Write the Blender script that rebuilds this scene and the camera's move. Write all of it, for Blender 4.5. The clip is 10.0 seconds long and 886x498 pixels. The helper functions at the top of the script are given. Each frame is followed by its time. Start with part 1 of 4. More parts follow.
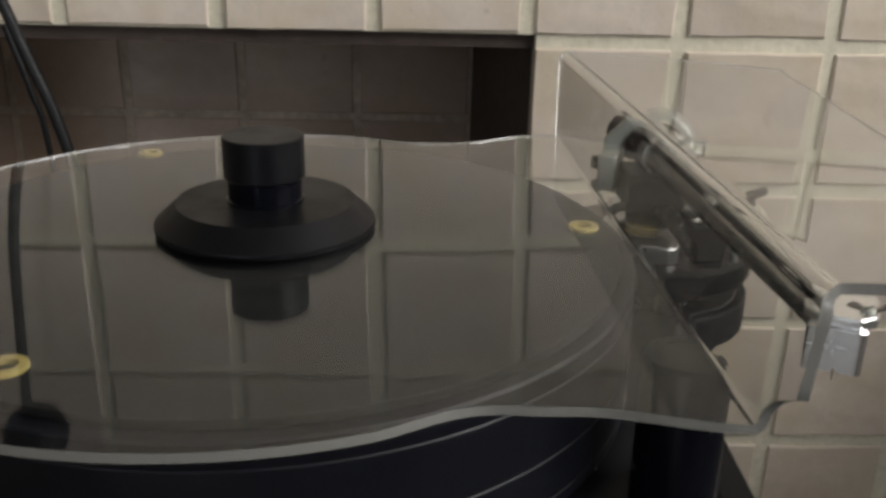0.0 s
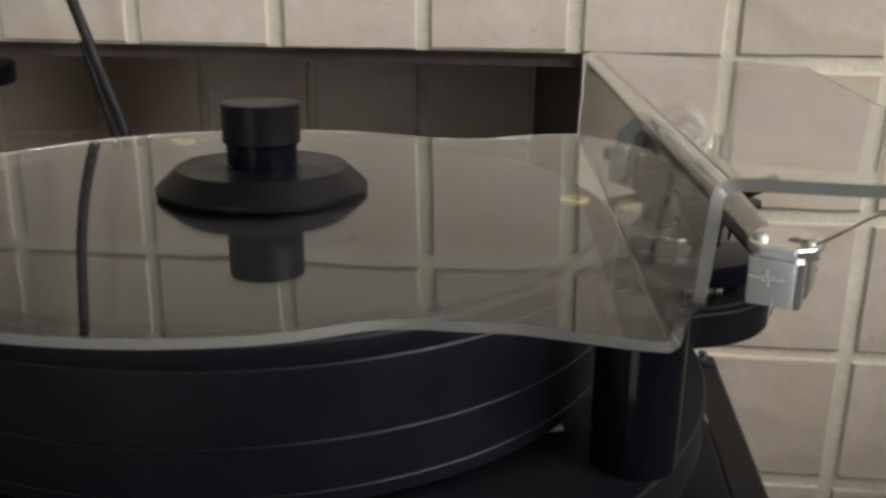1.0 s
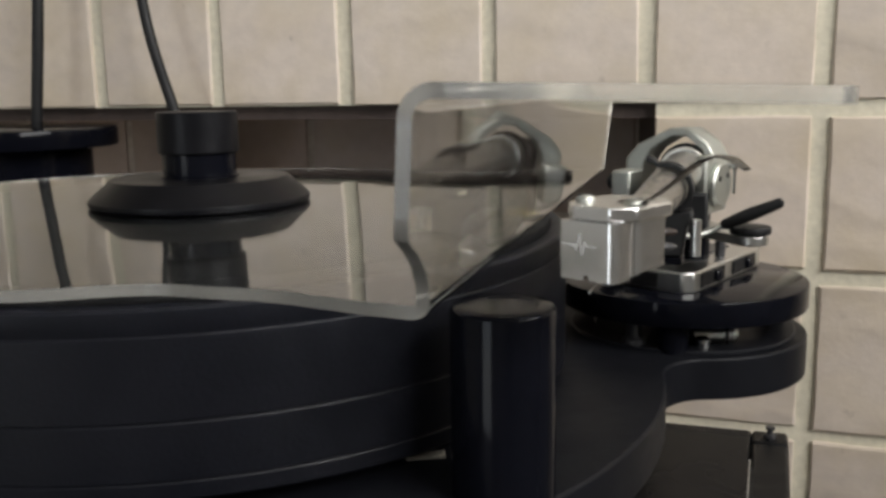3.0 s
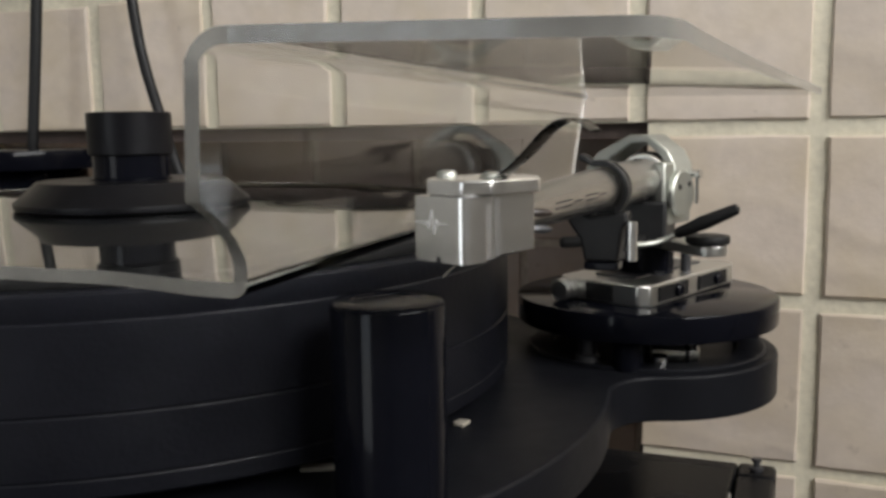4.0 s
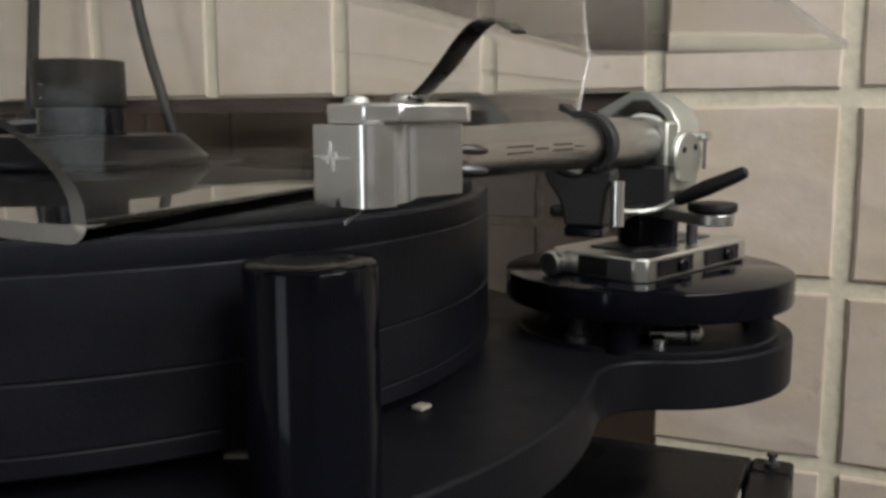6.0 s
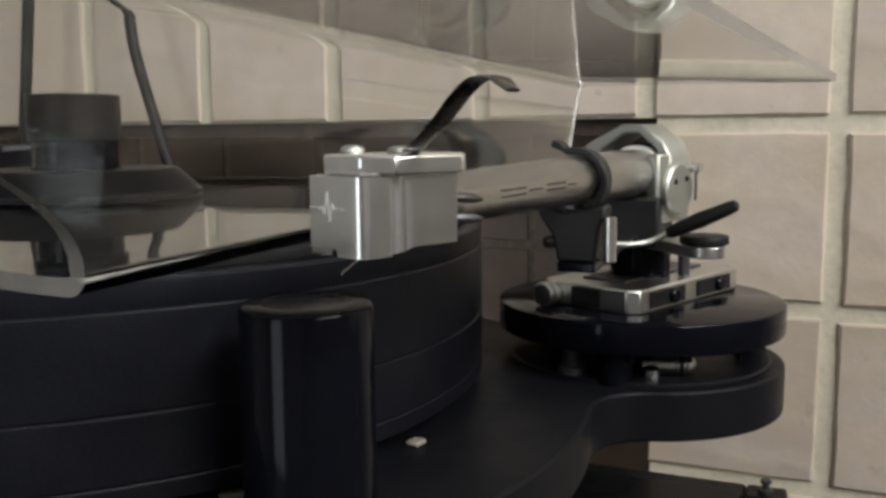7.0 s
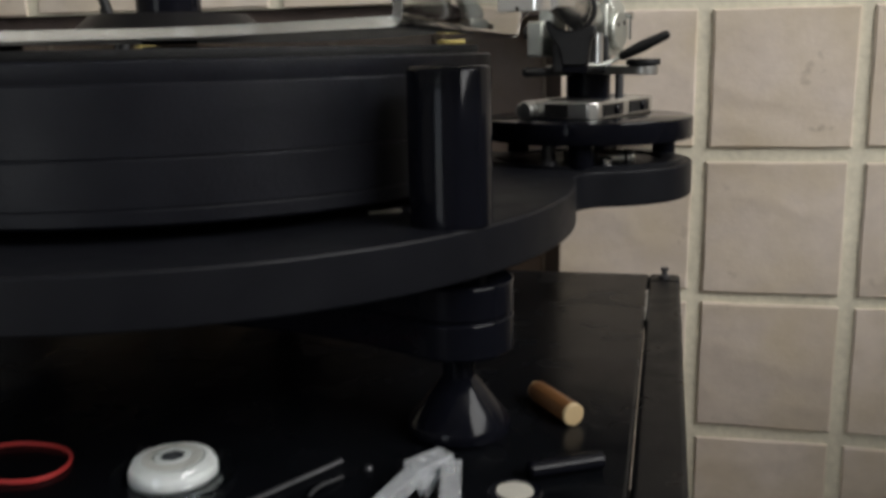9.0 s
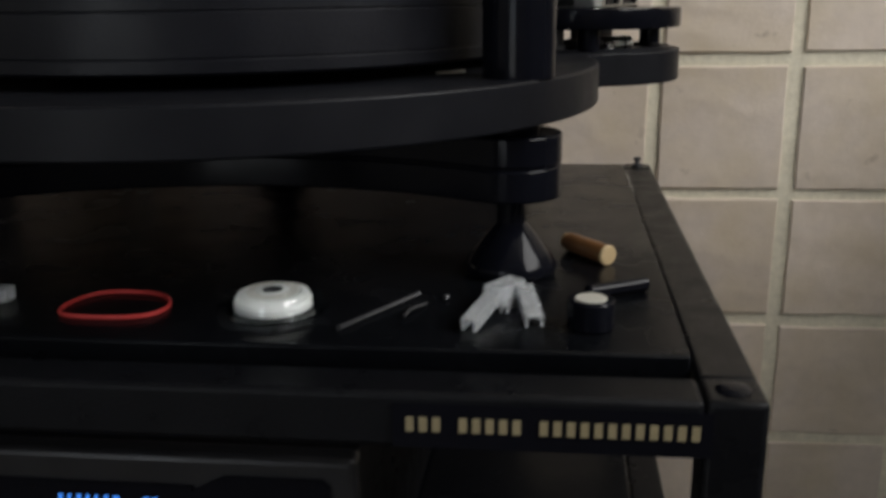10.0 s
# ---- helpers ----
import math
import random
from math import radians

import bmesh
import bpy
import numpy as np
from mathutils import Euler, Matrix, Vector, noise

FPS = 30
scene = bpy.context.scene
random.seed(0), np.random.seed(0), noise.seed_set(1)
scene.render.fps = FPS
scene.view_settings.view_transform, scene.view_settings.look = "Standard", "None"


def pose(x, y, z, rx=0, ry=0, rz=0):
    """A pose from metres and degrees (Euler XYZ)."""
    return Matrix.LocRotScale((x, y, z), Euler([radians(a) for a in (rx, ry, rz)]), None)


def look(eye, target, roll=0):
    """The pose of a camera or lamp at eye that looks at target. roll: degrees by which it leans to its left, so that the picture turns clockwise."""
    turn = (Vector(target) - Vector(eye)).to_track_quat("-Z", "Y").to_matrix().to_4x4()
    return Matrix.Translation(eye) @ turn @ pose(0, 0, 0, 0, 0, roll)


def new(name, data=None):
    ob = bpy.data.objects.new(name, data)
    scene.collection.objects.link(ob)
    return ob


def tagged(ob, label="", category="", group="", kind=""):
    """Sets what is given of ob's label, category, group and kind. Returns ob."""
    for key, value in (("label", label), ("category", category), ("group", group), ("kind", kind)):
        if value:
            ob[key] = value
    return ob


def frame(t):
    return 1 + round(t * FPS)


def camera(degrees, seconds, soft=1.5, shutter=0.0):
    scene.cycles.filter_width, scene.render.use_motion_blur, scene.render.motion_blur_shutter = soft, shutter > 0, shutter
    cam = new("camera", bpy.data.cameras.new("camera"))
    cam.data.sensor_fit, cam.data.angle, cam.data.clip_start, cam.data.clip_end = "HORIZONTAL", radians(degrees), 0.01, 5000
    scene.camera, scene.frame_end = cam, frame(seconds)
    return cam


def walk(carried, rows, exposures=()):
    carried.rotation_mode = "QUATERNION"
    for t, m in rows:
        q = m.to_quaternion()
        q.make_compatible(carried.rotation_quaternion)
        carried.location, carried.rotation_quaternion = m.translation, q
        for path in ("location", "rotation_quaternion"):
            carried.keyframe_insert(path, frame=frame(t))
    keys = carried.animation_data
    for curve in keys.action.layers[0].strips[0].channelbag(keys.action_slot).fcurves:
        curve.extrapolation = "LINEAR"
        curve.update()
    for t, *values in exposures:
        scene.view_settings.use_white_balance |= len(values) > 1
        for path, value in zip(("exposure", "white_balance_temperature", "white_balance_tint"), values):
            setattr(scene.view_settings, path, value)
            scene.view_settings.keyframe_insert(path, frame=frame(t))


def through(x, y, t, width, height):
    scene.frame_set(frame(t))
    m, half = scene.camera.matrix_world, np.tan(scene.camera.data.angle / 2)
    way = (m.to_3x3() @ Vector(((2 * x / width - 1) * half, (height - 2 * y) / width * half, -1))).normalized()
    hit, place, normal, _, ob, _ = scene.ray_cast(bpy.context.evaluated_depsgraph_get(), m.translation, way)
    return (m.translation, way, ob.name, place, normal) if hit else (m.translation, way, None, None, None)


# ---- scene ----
# Camera and its way round the record player
cam = camera(51.8, 10.0, soft=3.2, shutter=0.45)
PATH = [
    (0.0, -0.01218, -0.05369, 0.27320, -1.331, -20.845, 1.346),
    (0.5, -0.00230, -0.07127, 0.26458, -0.305, -18.976, 0.335),
    (1.0, 0.03675, -0.06935, 0.23886, 5.758, -16.868, 0.721),
    (1.5, 0.06463, -0.06640, 0.22929, 9.393, -14.814, -0.547),
    (2.0, 0.09046, -0.05702, 0.22210, 11.931, -13.156, -1.120),
    (2.5, 0.11687, -0.04191, 0.21297, 14.412, -11.323, -1.442),
    (2.7, 0.12284, -0.03549, 0.20663, 16.229, -10.745, -1.146),
    (3.8, 0.16068, 0.00075, 0.18091, 21.091, -8.428, -1.081),
    (4.0, 0.16499, 0.00361, 0.18081, 21.153, -7.658, -0.830),
    (4.5, 0.17214, 0.02229, 0.17424, 22.043, -7.713, -0.561),
    (5.0, 0.17233, 0.03194, 0.17450, 23.483, -7.750, -0.758),
    (5.5, 0.17561, 0.03782, 0.17095, 23.624, -8.128, -1.092),
    (6.0, 0.17260, 0.04224, 0.16905, 23.340, -8.492, -0.365),
    (6.2, 0.17267, 0.04235, 0.17252, 23.078, -7.437, -0.386),
    (7.3, 0.17240, 0.03936, 0.17423, 22.635, -7.362, -0.523),
    (7.5, 0.17054, 0.03281, 0.17123, 21.986, -7.728, -0.493),
    (8.0, 0.16267, -0.00662, 0.16604, 19.203, -8.909, -1.113),
    (8.5, 0.15757, -0.05076, 0.15677, 16.114, -10.857, -1.235),
    (9.0, 0.13780, -0.09795, 0.14374, 12.739, -12.197, -1.164),
    (9.5, 0.11171, -0.13150, 0.12903, 8.401, -13.972, -0.331),
    (10.0, 0.08112, -0.15767, 0.11858, 6.139, -15.757, -0.678),
]
walk(cam, [(t, pose(x, y, z, 90 + pitch, 0, yaw) @ pose(0, 0, 0, 0, 0, roll)) for t, x, y, z, yaw, pitch, roll in PATH],
     exposures=[(0.0, -0.20), (0.5, -0.12), (1.5, -0.05), (2.0, -0.05), (2.5, 0.06), (4.0, 0.02), (5.0, -0.08), (6.0, -0.10), (7.5, -0.06), (8.0, -0.15), (8.5, -0.20), (9.0, -0.18), (10.0, -0.20)])

# World: a dim overcast sky outside, daylight from the window behind the camera
world = bpy.data.worlds.new("world")
scene.world = world
world.use_nodes = True
wn = world.node_tree.nodes
sky = wn.new("ShaderNodeTexSky")
sky.sky_type = 'NISHITA'
sky.sun_disc = False
sky.sun_elevation = radians(35)
sky.sun_rotation = radians(150)
wn["Background"].inputs["Strength"].default_value = 0.08
world.node_tree.links.new(sky.outputs["Color"], wn["Background"].inputs["Color"])


def window_light(name, m, w, h, watts, colour):
    data = bpy.data.lights.new(name, 'AREA')
    data.shape, data.size, data.size_y = 'RECTANGLE', w, h
    data.energy, data.color = watts, colour
    ob = new(name, data)
    ob.matrix_world = m
    return ob


window_light("window_daylight", look((1.58, -0.45, 1.30), (0.0, -0.45, 1.30)), 1.5, 1.1, 67, (1.0, 0.985, 0.965))
window_light("glazed_door_daylight", look((-0.95, -2.68, 0.475), (-0.95, 0.0, 0.475)), 1.0, 1.9, 15, (0.90, 0.95, 1.0))


# ---------------------------------------------------------------- materials
def mat(name, base, rough=0.5, metal=0.0, vary=0.08, scale=60.0, bump=0.0, bump_scale=300.0, spec=0.5, coat=0.0,
        per_piece=0.0, rough_vary=0.08, island=False):
    m = bpy.data.materials.new(name)
    m.use_nodes = True
    nt = m.node_tree
    b = nt.nodes["Principled BSDF"]
    b.inputs["Metallic"].default_value = metal
    b.inputs["Specular IOR Level"].default_value = spec
    b.inputs["Coat Weight"].default_value = coat
    b.inputs["Coat Roughness"].default_value = 0.08
    co = nt.nodes.new("ShaderNodeTexCoord")
    n1 = nt.nodes.new("ShaderNodeTexNoise")
    n1.inputs["Scale"].default_value = scale
    n1.inputs["Detail"].default_value = 5
    n2 = nt.nodes.new("ShaderNodeTexNoise")
    n2.inputs["Scale"].default_value = scale * 7
    n2.inputs["Detail"].default_value = 3
    nt.links.new(co.outputs["Object"], n1.inputs["Vector"])
    nt.links.new(co.outputs["Object"], n2.inputs["Vector"])
    add = nt.nodes.new("ShaderNodeMath")
    add.operation = 'ADD'
    nt.links.new(n1.outputs["Fac"], add.inputs[0])
    nt.links.new(n2.outputs["Fac"], add.inputs[1])
    mr = nt.nodes.new("ShaderNodeMapRange")
    mr.inputs["From Min"].default_value, mr.inputs["From Max"].default_value = 0.6, 1.4
    mr.inputs["To Min"].default_value, mr.inputs["To Max"].default_value = 1 - vary, 1 + vary
    nt.links.new(add.outputs[0], mr.inputs["Value"])
    last = mr.outputs["Result"]
    if per_piece:
        oi = nt.nodes.new("ShaderNodeObjectInfo")
        m2 = nt.nodes.new("ShaderNodeMapRange")
        m2.inputs["To Min"].default_value, m2.inputs["To Max"].default_value = 1 - per_piece, 1 + per_piece
        nt.links.new(oi.outputs["Random"], m2.inputs["Value"])
        mu = nt.nodes.new("ShaderNodeMath")
        mu.operation = 'MULTIPLY'
        nt.links.new(last, mu.inputs[0])
        nt.links.new(m2.outputs["Result"], mu.inputs[1])
        last = mu.outputs[0]
    vm = nt.nodes.new("ShaderNodeVectorMath")
    vm.operation = 'SCALE'
    vm.inputs[0].default_value = base
    nt.links.new(last, vm.inputs["Scale"])
    nt.links.new(vm.outputs["Vector"], b.inputs["Base Color"])
    rr = nt.nodes.new("ShaderNodeMapRange")
    rr.inputs["From Min"].default_value, rr.inputs["From Max"].default_value = 0.3, 0.7
    rr.inputs["To Min"].default_value = max(0.02, rough - rough_vary)
    rr.inputs["To Max"].default_value = min(1.0, rough + rough_vary)
    nt.links.new(n1.outputs["Fac"], rr.inputs["Value"])
    nt.links.new(rr.outputs["Result"], b.inputs["Roughness"])
    if bump:
        n3 = nt.nodes.new("ShaderNodeTexNoise")
        n3.inputs["Scale"].default_value = bump_scale
        n3.inputs["Detail"].default_value = 4
        nt.links.new(co.outputs["Object"], n3.inputs["Vector"])
        bp = nt.nodes.new("ShaderNodeBump")
        bp.inputs["Strength"].default_value = bump
        bp.inputs["Distance"].default_value = 0.002
        nt.links.new(n3.outputs["Fac"], bp.inputs["Height"])
        nt.links.new(bp.outputs["Normal"], b.inputs["Normal"])
    return m


def tile_material(name, base, dark):
    """Rustic glazed tile: blotched beige with faint moulded swirls and worn spots."""
    m = mat(name, base, rough=0.42, vary=0.10, scale=14, per_piece=0.09)
    nt = m.node_tree
    b = nt.nodes["Principled BSDF"]
    co = nt.nodes["Texture Coordinate"]
    oi = nt.nodes.new("ShaderNodeObjectInfo")
    off = nt.nodes.new("ShaderNodeVectorMath")
    off.operation = 'MULTIPLY_ADD'
    off.inputs[1].default_value = (1, 1, 1)
    cmb = nt.nodes.new("ShaderNodeCombineXYZ")
    mu = nt.nodes.new("ShaderNodeMath")
    mu.operation = 'MULTIPLY'
    mu.inputs[1].default_value = 37.0
    nt.links.new(oi.outputs["Random"], mu.inputs[0])
    for i in range(3):
        nt.links.new(mu.outputs[0], cmb.inputs[i])
    nt.links.new(co.outputs["Object"], off.inputs[0])
    nt.links.new(cmb.outputs["Vector"], off.inputs[2])
    for n in [n for n in nt.nodes if n.bl_idname == "ShaderNodeTexNoise"]:
        nt.links.new(off.outputs["Vector"], n.inputs["Vector"])
    wave = nt.nodes.new("ShaderNodeTexWave")
    wave.wave_type = 'RINGS'
    wave.inputs["Scale"].default_value = 9
    wave.inputs["Distortion"].default_value = 9
    wave.inputs["Detail"].default_value = 3
    wave.inputs["Detail Scale"].default_value = 1.2
    nt.links.new(off.outputs["Vector"], wave.inputs["Vector"])
    fine = nt.nodes.new("ShaderNodeTexNoise")
    fine.inputs["Scale"].default_value = 260
    fine.inputs["Detail"].default_value = 5
    nt.links.new(off.outputs["Vector"], fine.inputs["Vector"])
    b1 = nt.nodes.new("ShaderNodeBump")
    b1.inputs["Strength"].default_value, b1.inputs["Distance"].default_value = 0.13, 0.003
    nt.links.new(wave.outputs["Fac"], b1.inputs["Height"])
    b2 = nt.nodes.new("ShaderNodeBump")
    b2.inputs["Strength"].default_value, b2.inputs["Distance"].default_value = 0.35, 0.0006
    nt.links.new(fine.outputs["Fac"], b2.inputs["Height"])
    nt.links.new(b1.outputs["Normal"], b2.inputs["Normal"])
    nt.links.new(b2.outputs["Normal"], b.inputs["Normal"])
    cloud = nt.nodes.new("ShaderNodeTexNoise")
    cloud.inputs["Scale"].default_value = 17
    cloud.inputs["Detail"].default_value = 6
    nt.links.new(off.outputs["Vector"], cloud.inputs["Vector"])
    cr = nt.nodes.new("ShaderNodeMapRange")
    cr.inputs["From Min"].default_value, cr.inputs["From Max"].default_value = 0.42, 0.72
    cr.inputs["To Max"].default_value = 0.62
    nt.links.new(cloud.outputs["Fac"], cr.inputs["Value"])
    mo = nt.nodes.new("ShaderNodeMix")
    mo.data_type = 'RGBA'
    mo.inputs["B"].default_value = (base[0] * 0.90, base[1] * 0.86, base[2] * 0.68, 1)
    nt.links.new(cr.outputs["Result"], mo.inputs["Factor"])
    nt.links.new(b.inputs["Base Color"].links[0].from_socket, mo.inputs["A"])
    nt.links.new(mo.outputs["Result"], b.inputs["Base Color"])
    ws = nt.nodes.new("ShaderNodeMapRange")
    ws.inputs["From Min"].default_value, ws.inputs["From Max"].default_value = 0.72, 0.98
    ws.inputs["To Max"].default_value = 0.22
    nt.links.new(wave.outputs["Fac"], ws.inputs["Value"])
    mw = nt.nodes.new("ShaderNodeMix")
    mw.data_type = 'RGBA'
    mw.inputs["B"].default_value = (min(1, base[0] * 1.16), min(1, base[1] * 1.16), min(1, base[2] * 1.10), 1)
    nt.links.new(ws.outputs["Result"], mw.inputs["Factor"])
    nt.links.new(b.inputs["Base Color"].links[0].from_socket, mw.inputs["A"])
    nt.links.new(mw.outputs["Result"], b.inputs["Base Color"])
    # small dark scuffs
    sp = nt.nodes.new("ShaderNodeTexNoise")
    sp.inputs["Scale"].default_value = 48
    sp.inputs["Detail"].default_value = 6
    nt.links.new(off.outputs["Vector"], sp.inputs["Vector"])
    ramp = nt.nodes.new("ShaderNodeMapRange")
    ramp.inputs["From Min"].default_value, ramp.inputs["From Max"].default_value = 0.68, 0.78
    ramp.inputs["To Max"].default_value = 0.55
    nt.links.new(sp.outputs["Fac"], ramp.inputs["Value"])
    mix = nt.nodes.new("ShaderNodeMix")
    mix.data_type = 'RGBA'
    mix.inputs["B"].default_value = (*dark, 1)
    old = b.inputs["Base Color"].links[0].from_socket
    nt.links.new(ramp.outputs["Result"], mix.inputs["Factor"])
    nt.links.new(old, mix.inputs["A"])
    nt.links.new(mix.outputs["Result"], b.inputs["Base Color"])
    return m


def clear_material(name, tint, rough=0.0, ior=1.44):
    m = bpy.data.materials.new(name)
    m.use_nodes = True
    nt = m.node_tree
    nt.nodes.remove(nt.nodes["Principled BSDF"])
    g = nt.nodes.new("ShaderNodeBsdfGlass")
    g.inputs["Color"].default_value = (*tint, 1)
    g.inputs["IOR"].default_value = ior
    co = nt.nodes.new("ShaderNodeTexCoord")
    n = nt.nodes.new("ShaderNodeTexNoise")
    n.inputs["Scale"].default_value = 90
    n.inputs["Detail"].default_value = 6
    nt.links.new(co.outputs["Object"], n.inputs["Vector"])
    r = nt.nodes.new("ShaderNodeMapRange")
    r.inputs["From Min"].default_value, r.inputs["From Max"].default_value = 0.4, 0.8
    r.inputs["To Min"].default_value, r.inputs["To Max"].default_value = rough, rough + 0.012
    nt.links.new(n.outputs["Fac"], r.inputs["Value"])
    nt.links.new(r.outputs["Result"], g.inputs["Roughness"])
    nt.links.new(g.outputs["BSDF"], nt.nodes["Material Output"].inputs["Surface"])
    return m


def glow_material(name, colour, strength):
    m = bpy.data.materials.new(name)
    m.use_nodes = True
    b = m.node_tree.nodes["Principled BSDF"]
    b.inputs["Base Color"].default_value = (0.01, 0.01, 0.02, 1)
    b.inputs["Emission Color"].default_value = (*colour, 1)
    b.inputs["Emission Strength"].default_value = strength
    return m


TILE = tile_material("beige_tile", (0.603, 0.520, 0.447), (0.22, 0.17, 0.13))
# fireplace back: tiles and grout in darker browns than the front wall
TILE_BROWN = tile_material("brown_tile", (0.325, 0.24, 0.197), (0.12, 0.09, 0.075))
GROUT = mat("cream_grout", (0.67, 0.62, 0.495), rough=0.9, vary=0.16, scale=25, bump=0.3, bump_scale=160)
BROWN_GROUT = mat("brown_grout", (0.40, 0.33, 0.27), rough=0.95, vary=0.3, scale=20, bump=0.7, bump_scale=200)
# very dark brown of the fireplace side wall and lintel strip
DARK_BROWN = mat("dark_brown_masonry", (0.075, 0.055, 0.047), rough=0.95, vary=0.3, scale=12, bump=0.5, bump_scale=120)
PLASTER = mat("painted_plaster", (0.34, 0.33, 0.31), rough=0.85, vary=0.05, scale=3, bump=0.2, bump_scale=90)
WOODFLOOR = mat("floor_wood", (0.10, 0.085, 0.07), rough=0.6, vary=0.25, scale=6)
SATIN_BLACK = mat("satin_black_acrylic", (0.0058, 0.0062, 0.0082), rough=0.45, vary=0.15, scale=40, bump=0.06, bump_scale=900, spec=0.13)
GLOSS_BLACK = mat("gloss_black", (0.0036, 0.0039, 0.0062), rough=0.11, vary=0.2, scale=50, rough_vary=0.03, spec=0.11)
PLATTER_BLACK = mat("platter_black", (0.0042, 0.0046, 0.0070), rough=0.42, vary=0.2, scale=30, bump=0.08, bump_scale=700, spec=0.20)
CLAMP_BLACK = mat("clamp_black", (0.0038, 0.0038, 0.0050), rough=0.38, vary=0.2, scale=60, spec=0.15)
RUBBER = mat("black_rubber", (0.0055, 0.0055, 0.006), rough=0.55, vary=0.2, scale=80, spec=0.35)
POWDER = mat("black_powder_coat", (0.0042, 0.0045, 0.0056), rough=0.33, vary=0.2, scale=60, bump=0.2, bump_scale=1300, spec=0.11)
BOARD = mat("black_board", (0.0030, 0.0034, 0.0044), rough=0.24, vary=0.3, scale=30, bump=0.05, bump_scale=800, spec=0.09)
ALU = mat("brushed_aluminium", (0.93, 0.93, 0.93), rough=0.25, metal=1.0, vary=0.03, scale=300, rough_vary=0.02)
ALU_TUBE = mat("satin_titanium_tube", (0.40, 0.395, 0.385), rough=0.24, metal=1.0, vary=0.03, scale=200, rough_vary=0.02)
YOKE_METAL = mat("dull_yoke_metal", (0.42, 0.43, 0.395), rough=0.50, metal=1.0, vary=0.05, scale=150, rough_vary=0.03)
LEAD_BROWN = mat("brown_lead", (0.022, 0.014, 0.011), rough=0.45, vary=0.1, scale=200)
SATIN_CHROME = mat("satin_chrome", (0.62, 0.62, 0.60), rough=0.33, metal=1.0, vary=0.04, scale=150, rough_vary=0.03)
MAT_BLACK = mat("mat_black", (0.004, 0.004, 0.0042), rough=0.7, vary=0.2, scale=80, spec=0.2)
CHROME = mat("chrome", (0.72, 0.72, 0.72), rough=0.10, metal=1.0, vary=0.05, scale=60, rough_vary=0.05)
DARK_STEEL = mat("dark_polished_steel", (0.16, 0.155, 0.15), rough=0.28, metal=1.0, vary=0.05, scale=200, rough_vary=0.03)
BRASS = mat("yellow_brass", (0.27, 0.21, 0.065), rough=0.45, metal=0.1, vary=0.2, scale=200)
EDGE_GLINT = mat("edge_glint_paint", (0.30, 0.28, 0.25), rough=0.9, vary=0.25, scale=150, bump=0.4, bump_scale=600)
GLEAM_CREAM = mat("cream_gleam", (0.22, 0.20, 0.165), rough=0.9, vary=0.15, scale=200)


def milky(name, base, through, rough):
    """Half-clear plastic: part of the light passes, part scatters at the surface."""
    m = mat(name, base, rough=rough, vary=0.05, scale=150)
    b = m.node_tree.nodes["Principled BSDF"]
    b.inputs["Transmission Weight"].default_value = through
    b.inputs["IOR"].default_value = 1.45
    return m


ACRYLIC_EDGE = milky("sawn_acrylic_edge", (0.92, 0.90, 0.83), 0.79, 0.17)
ACRYLIC = clear_material("clear_acrylic", (0.94, 0.945, 0.94), rough=0.010, ior=1.31)
FROST = milky("frosted_plastic", (0.86, 0.89, 0.92), 0.78, 0.20)
CLEAR = clear_material("clear_plastic", (0.93, 0.95, 0.96), rough=0.02)
AMBER = mat("amber_wood", (0.165, 0.075, 0.028), rough=0.4, vary=0.2, scale=150, coat=0.2)
PALE = mat("pale_card", (0.38, 0.37, 0.33), rough=0.6, vary=0.15, scale=200)
IVORY = mat("ivory_end", (0.42, 0.31, 0.17), rough=0.5, vary=0.1, scale=150)
WHITE = mat("white_plastic", (0.46, 0.46, 0.44), rough=0.3, vary=0.05, scale=150)
RED = mat("red_rubber", (0.40, 0.030, 0.028), rough=0.55, vary=0.15, scale=150)
GREY_METAL = mat("dark_grey_metal", (0.08, 0.08, 0.085), rough=0.4, metal=0.7, vary=0.15, scale=80)
FASCIA = mat("grey_fascia", (0.013, 0.013, 0.015), rough=0.42, metal=0.3, vary=0.15, scale=60)
GOLD_INK = mat("gold_ink", (0.24, 0.20, 0.115), rough=0.5, vary=0.15, scale=400)
WHITE_INK = mat("white_ink", (0.80, 0.80, 0.80), rough=0.5, vary=0.05, scale=400)
BLUE_GLOW = glow_material("blue_display", (0.05, 0.28, 1.0), 0.9)


# ---------------------------------------------------------------- mesh helpers
def thing(name, x, y, z, label, category, group="", kind=""):
    e = new(name)
    e.location = (x, y, z)
    e.empty_display_size = 0.02
    return tagged(e, label, category, group, kind)


def finish(bm, name, material, smooth=True, angle=35):
    bmesh.ops.recalc_face_normals(bm, faces=bm.faces)
    me = bpy.data.meshes.new(name)
    bm.to_mesh(me)
    bm.free()
    me.materials.append(material)
    if smooth:
        me.shade_smooth()
        me.set_sharp_from_angle(angle=radians(angle))
    return me


def part(name, bm, material, parent=None, label="", smooth=True, angle=35, bevel=0.0, segments=2):
    """Links a bmesh, given in world coordinates, as one mesh under a thing or a part."""
    me = finish(bm, name, material, smooth, angle) if isinstance(bm, bmesh.types.BMesh) else bm
    ob = new(name, me)
    if bevel:
        md = ob.modifiers.new("bevel", 'BEVEL')
        md.width, md.segments, md.limit_method, md.angle_limit = bevel, segments, 'ANGLE', radians(40)
    if parent:
        ob.parent = parent
        bpy.context.view_layer.update()
        ob.matrix_parent_inverse = parent.matrix_world.inverted()
    if label:
        ob["label"] = label
    return ob


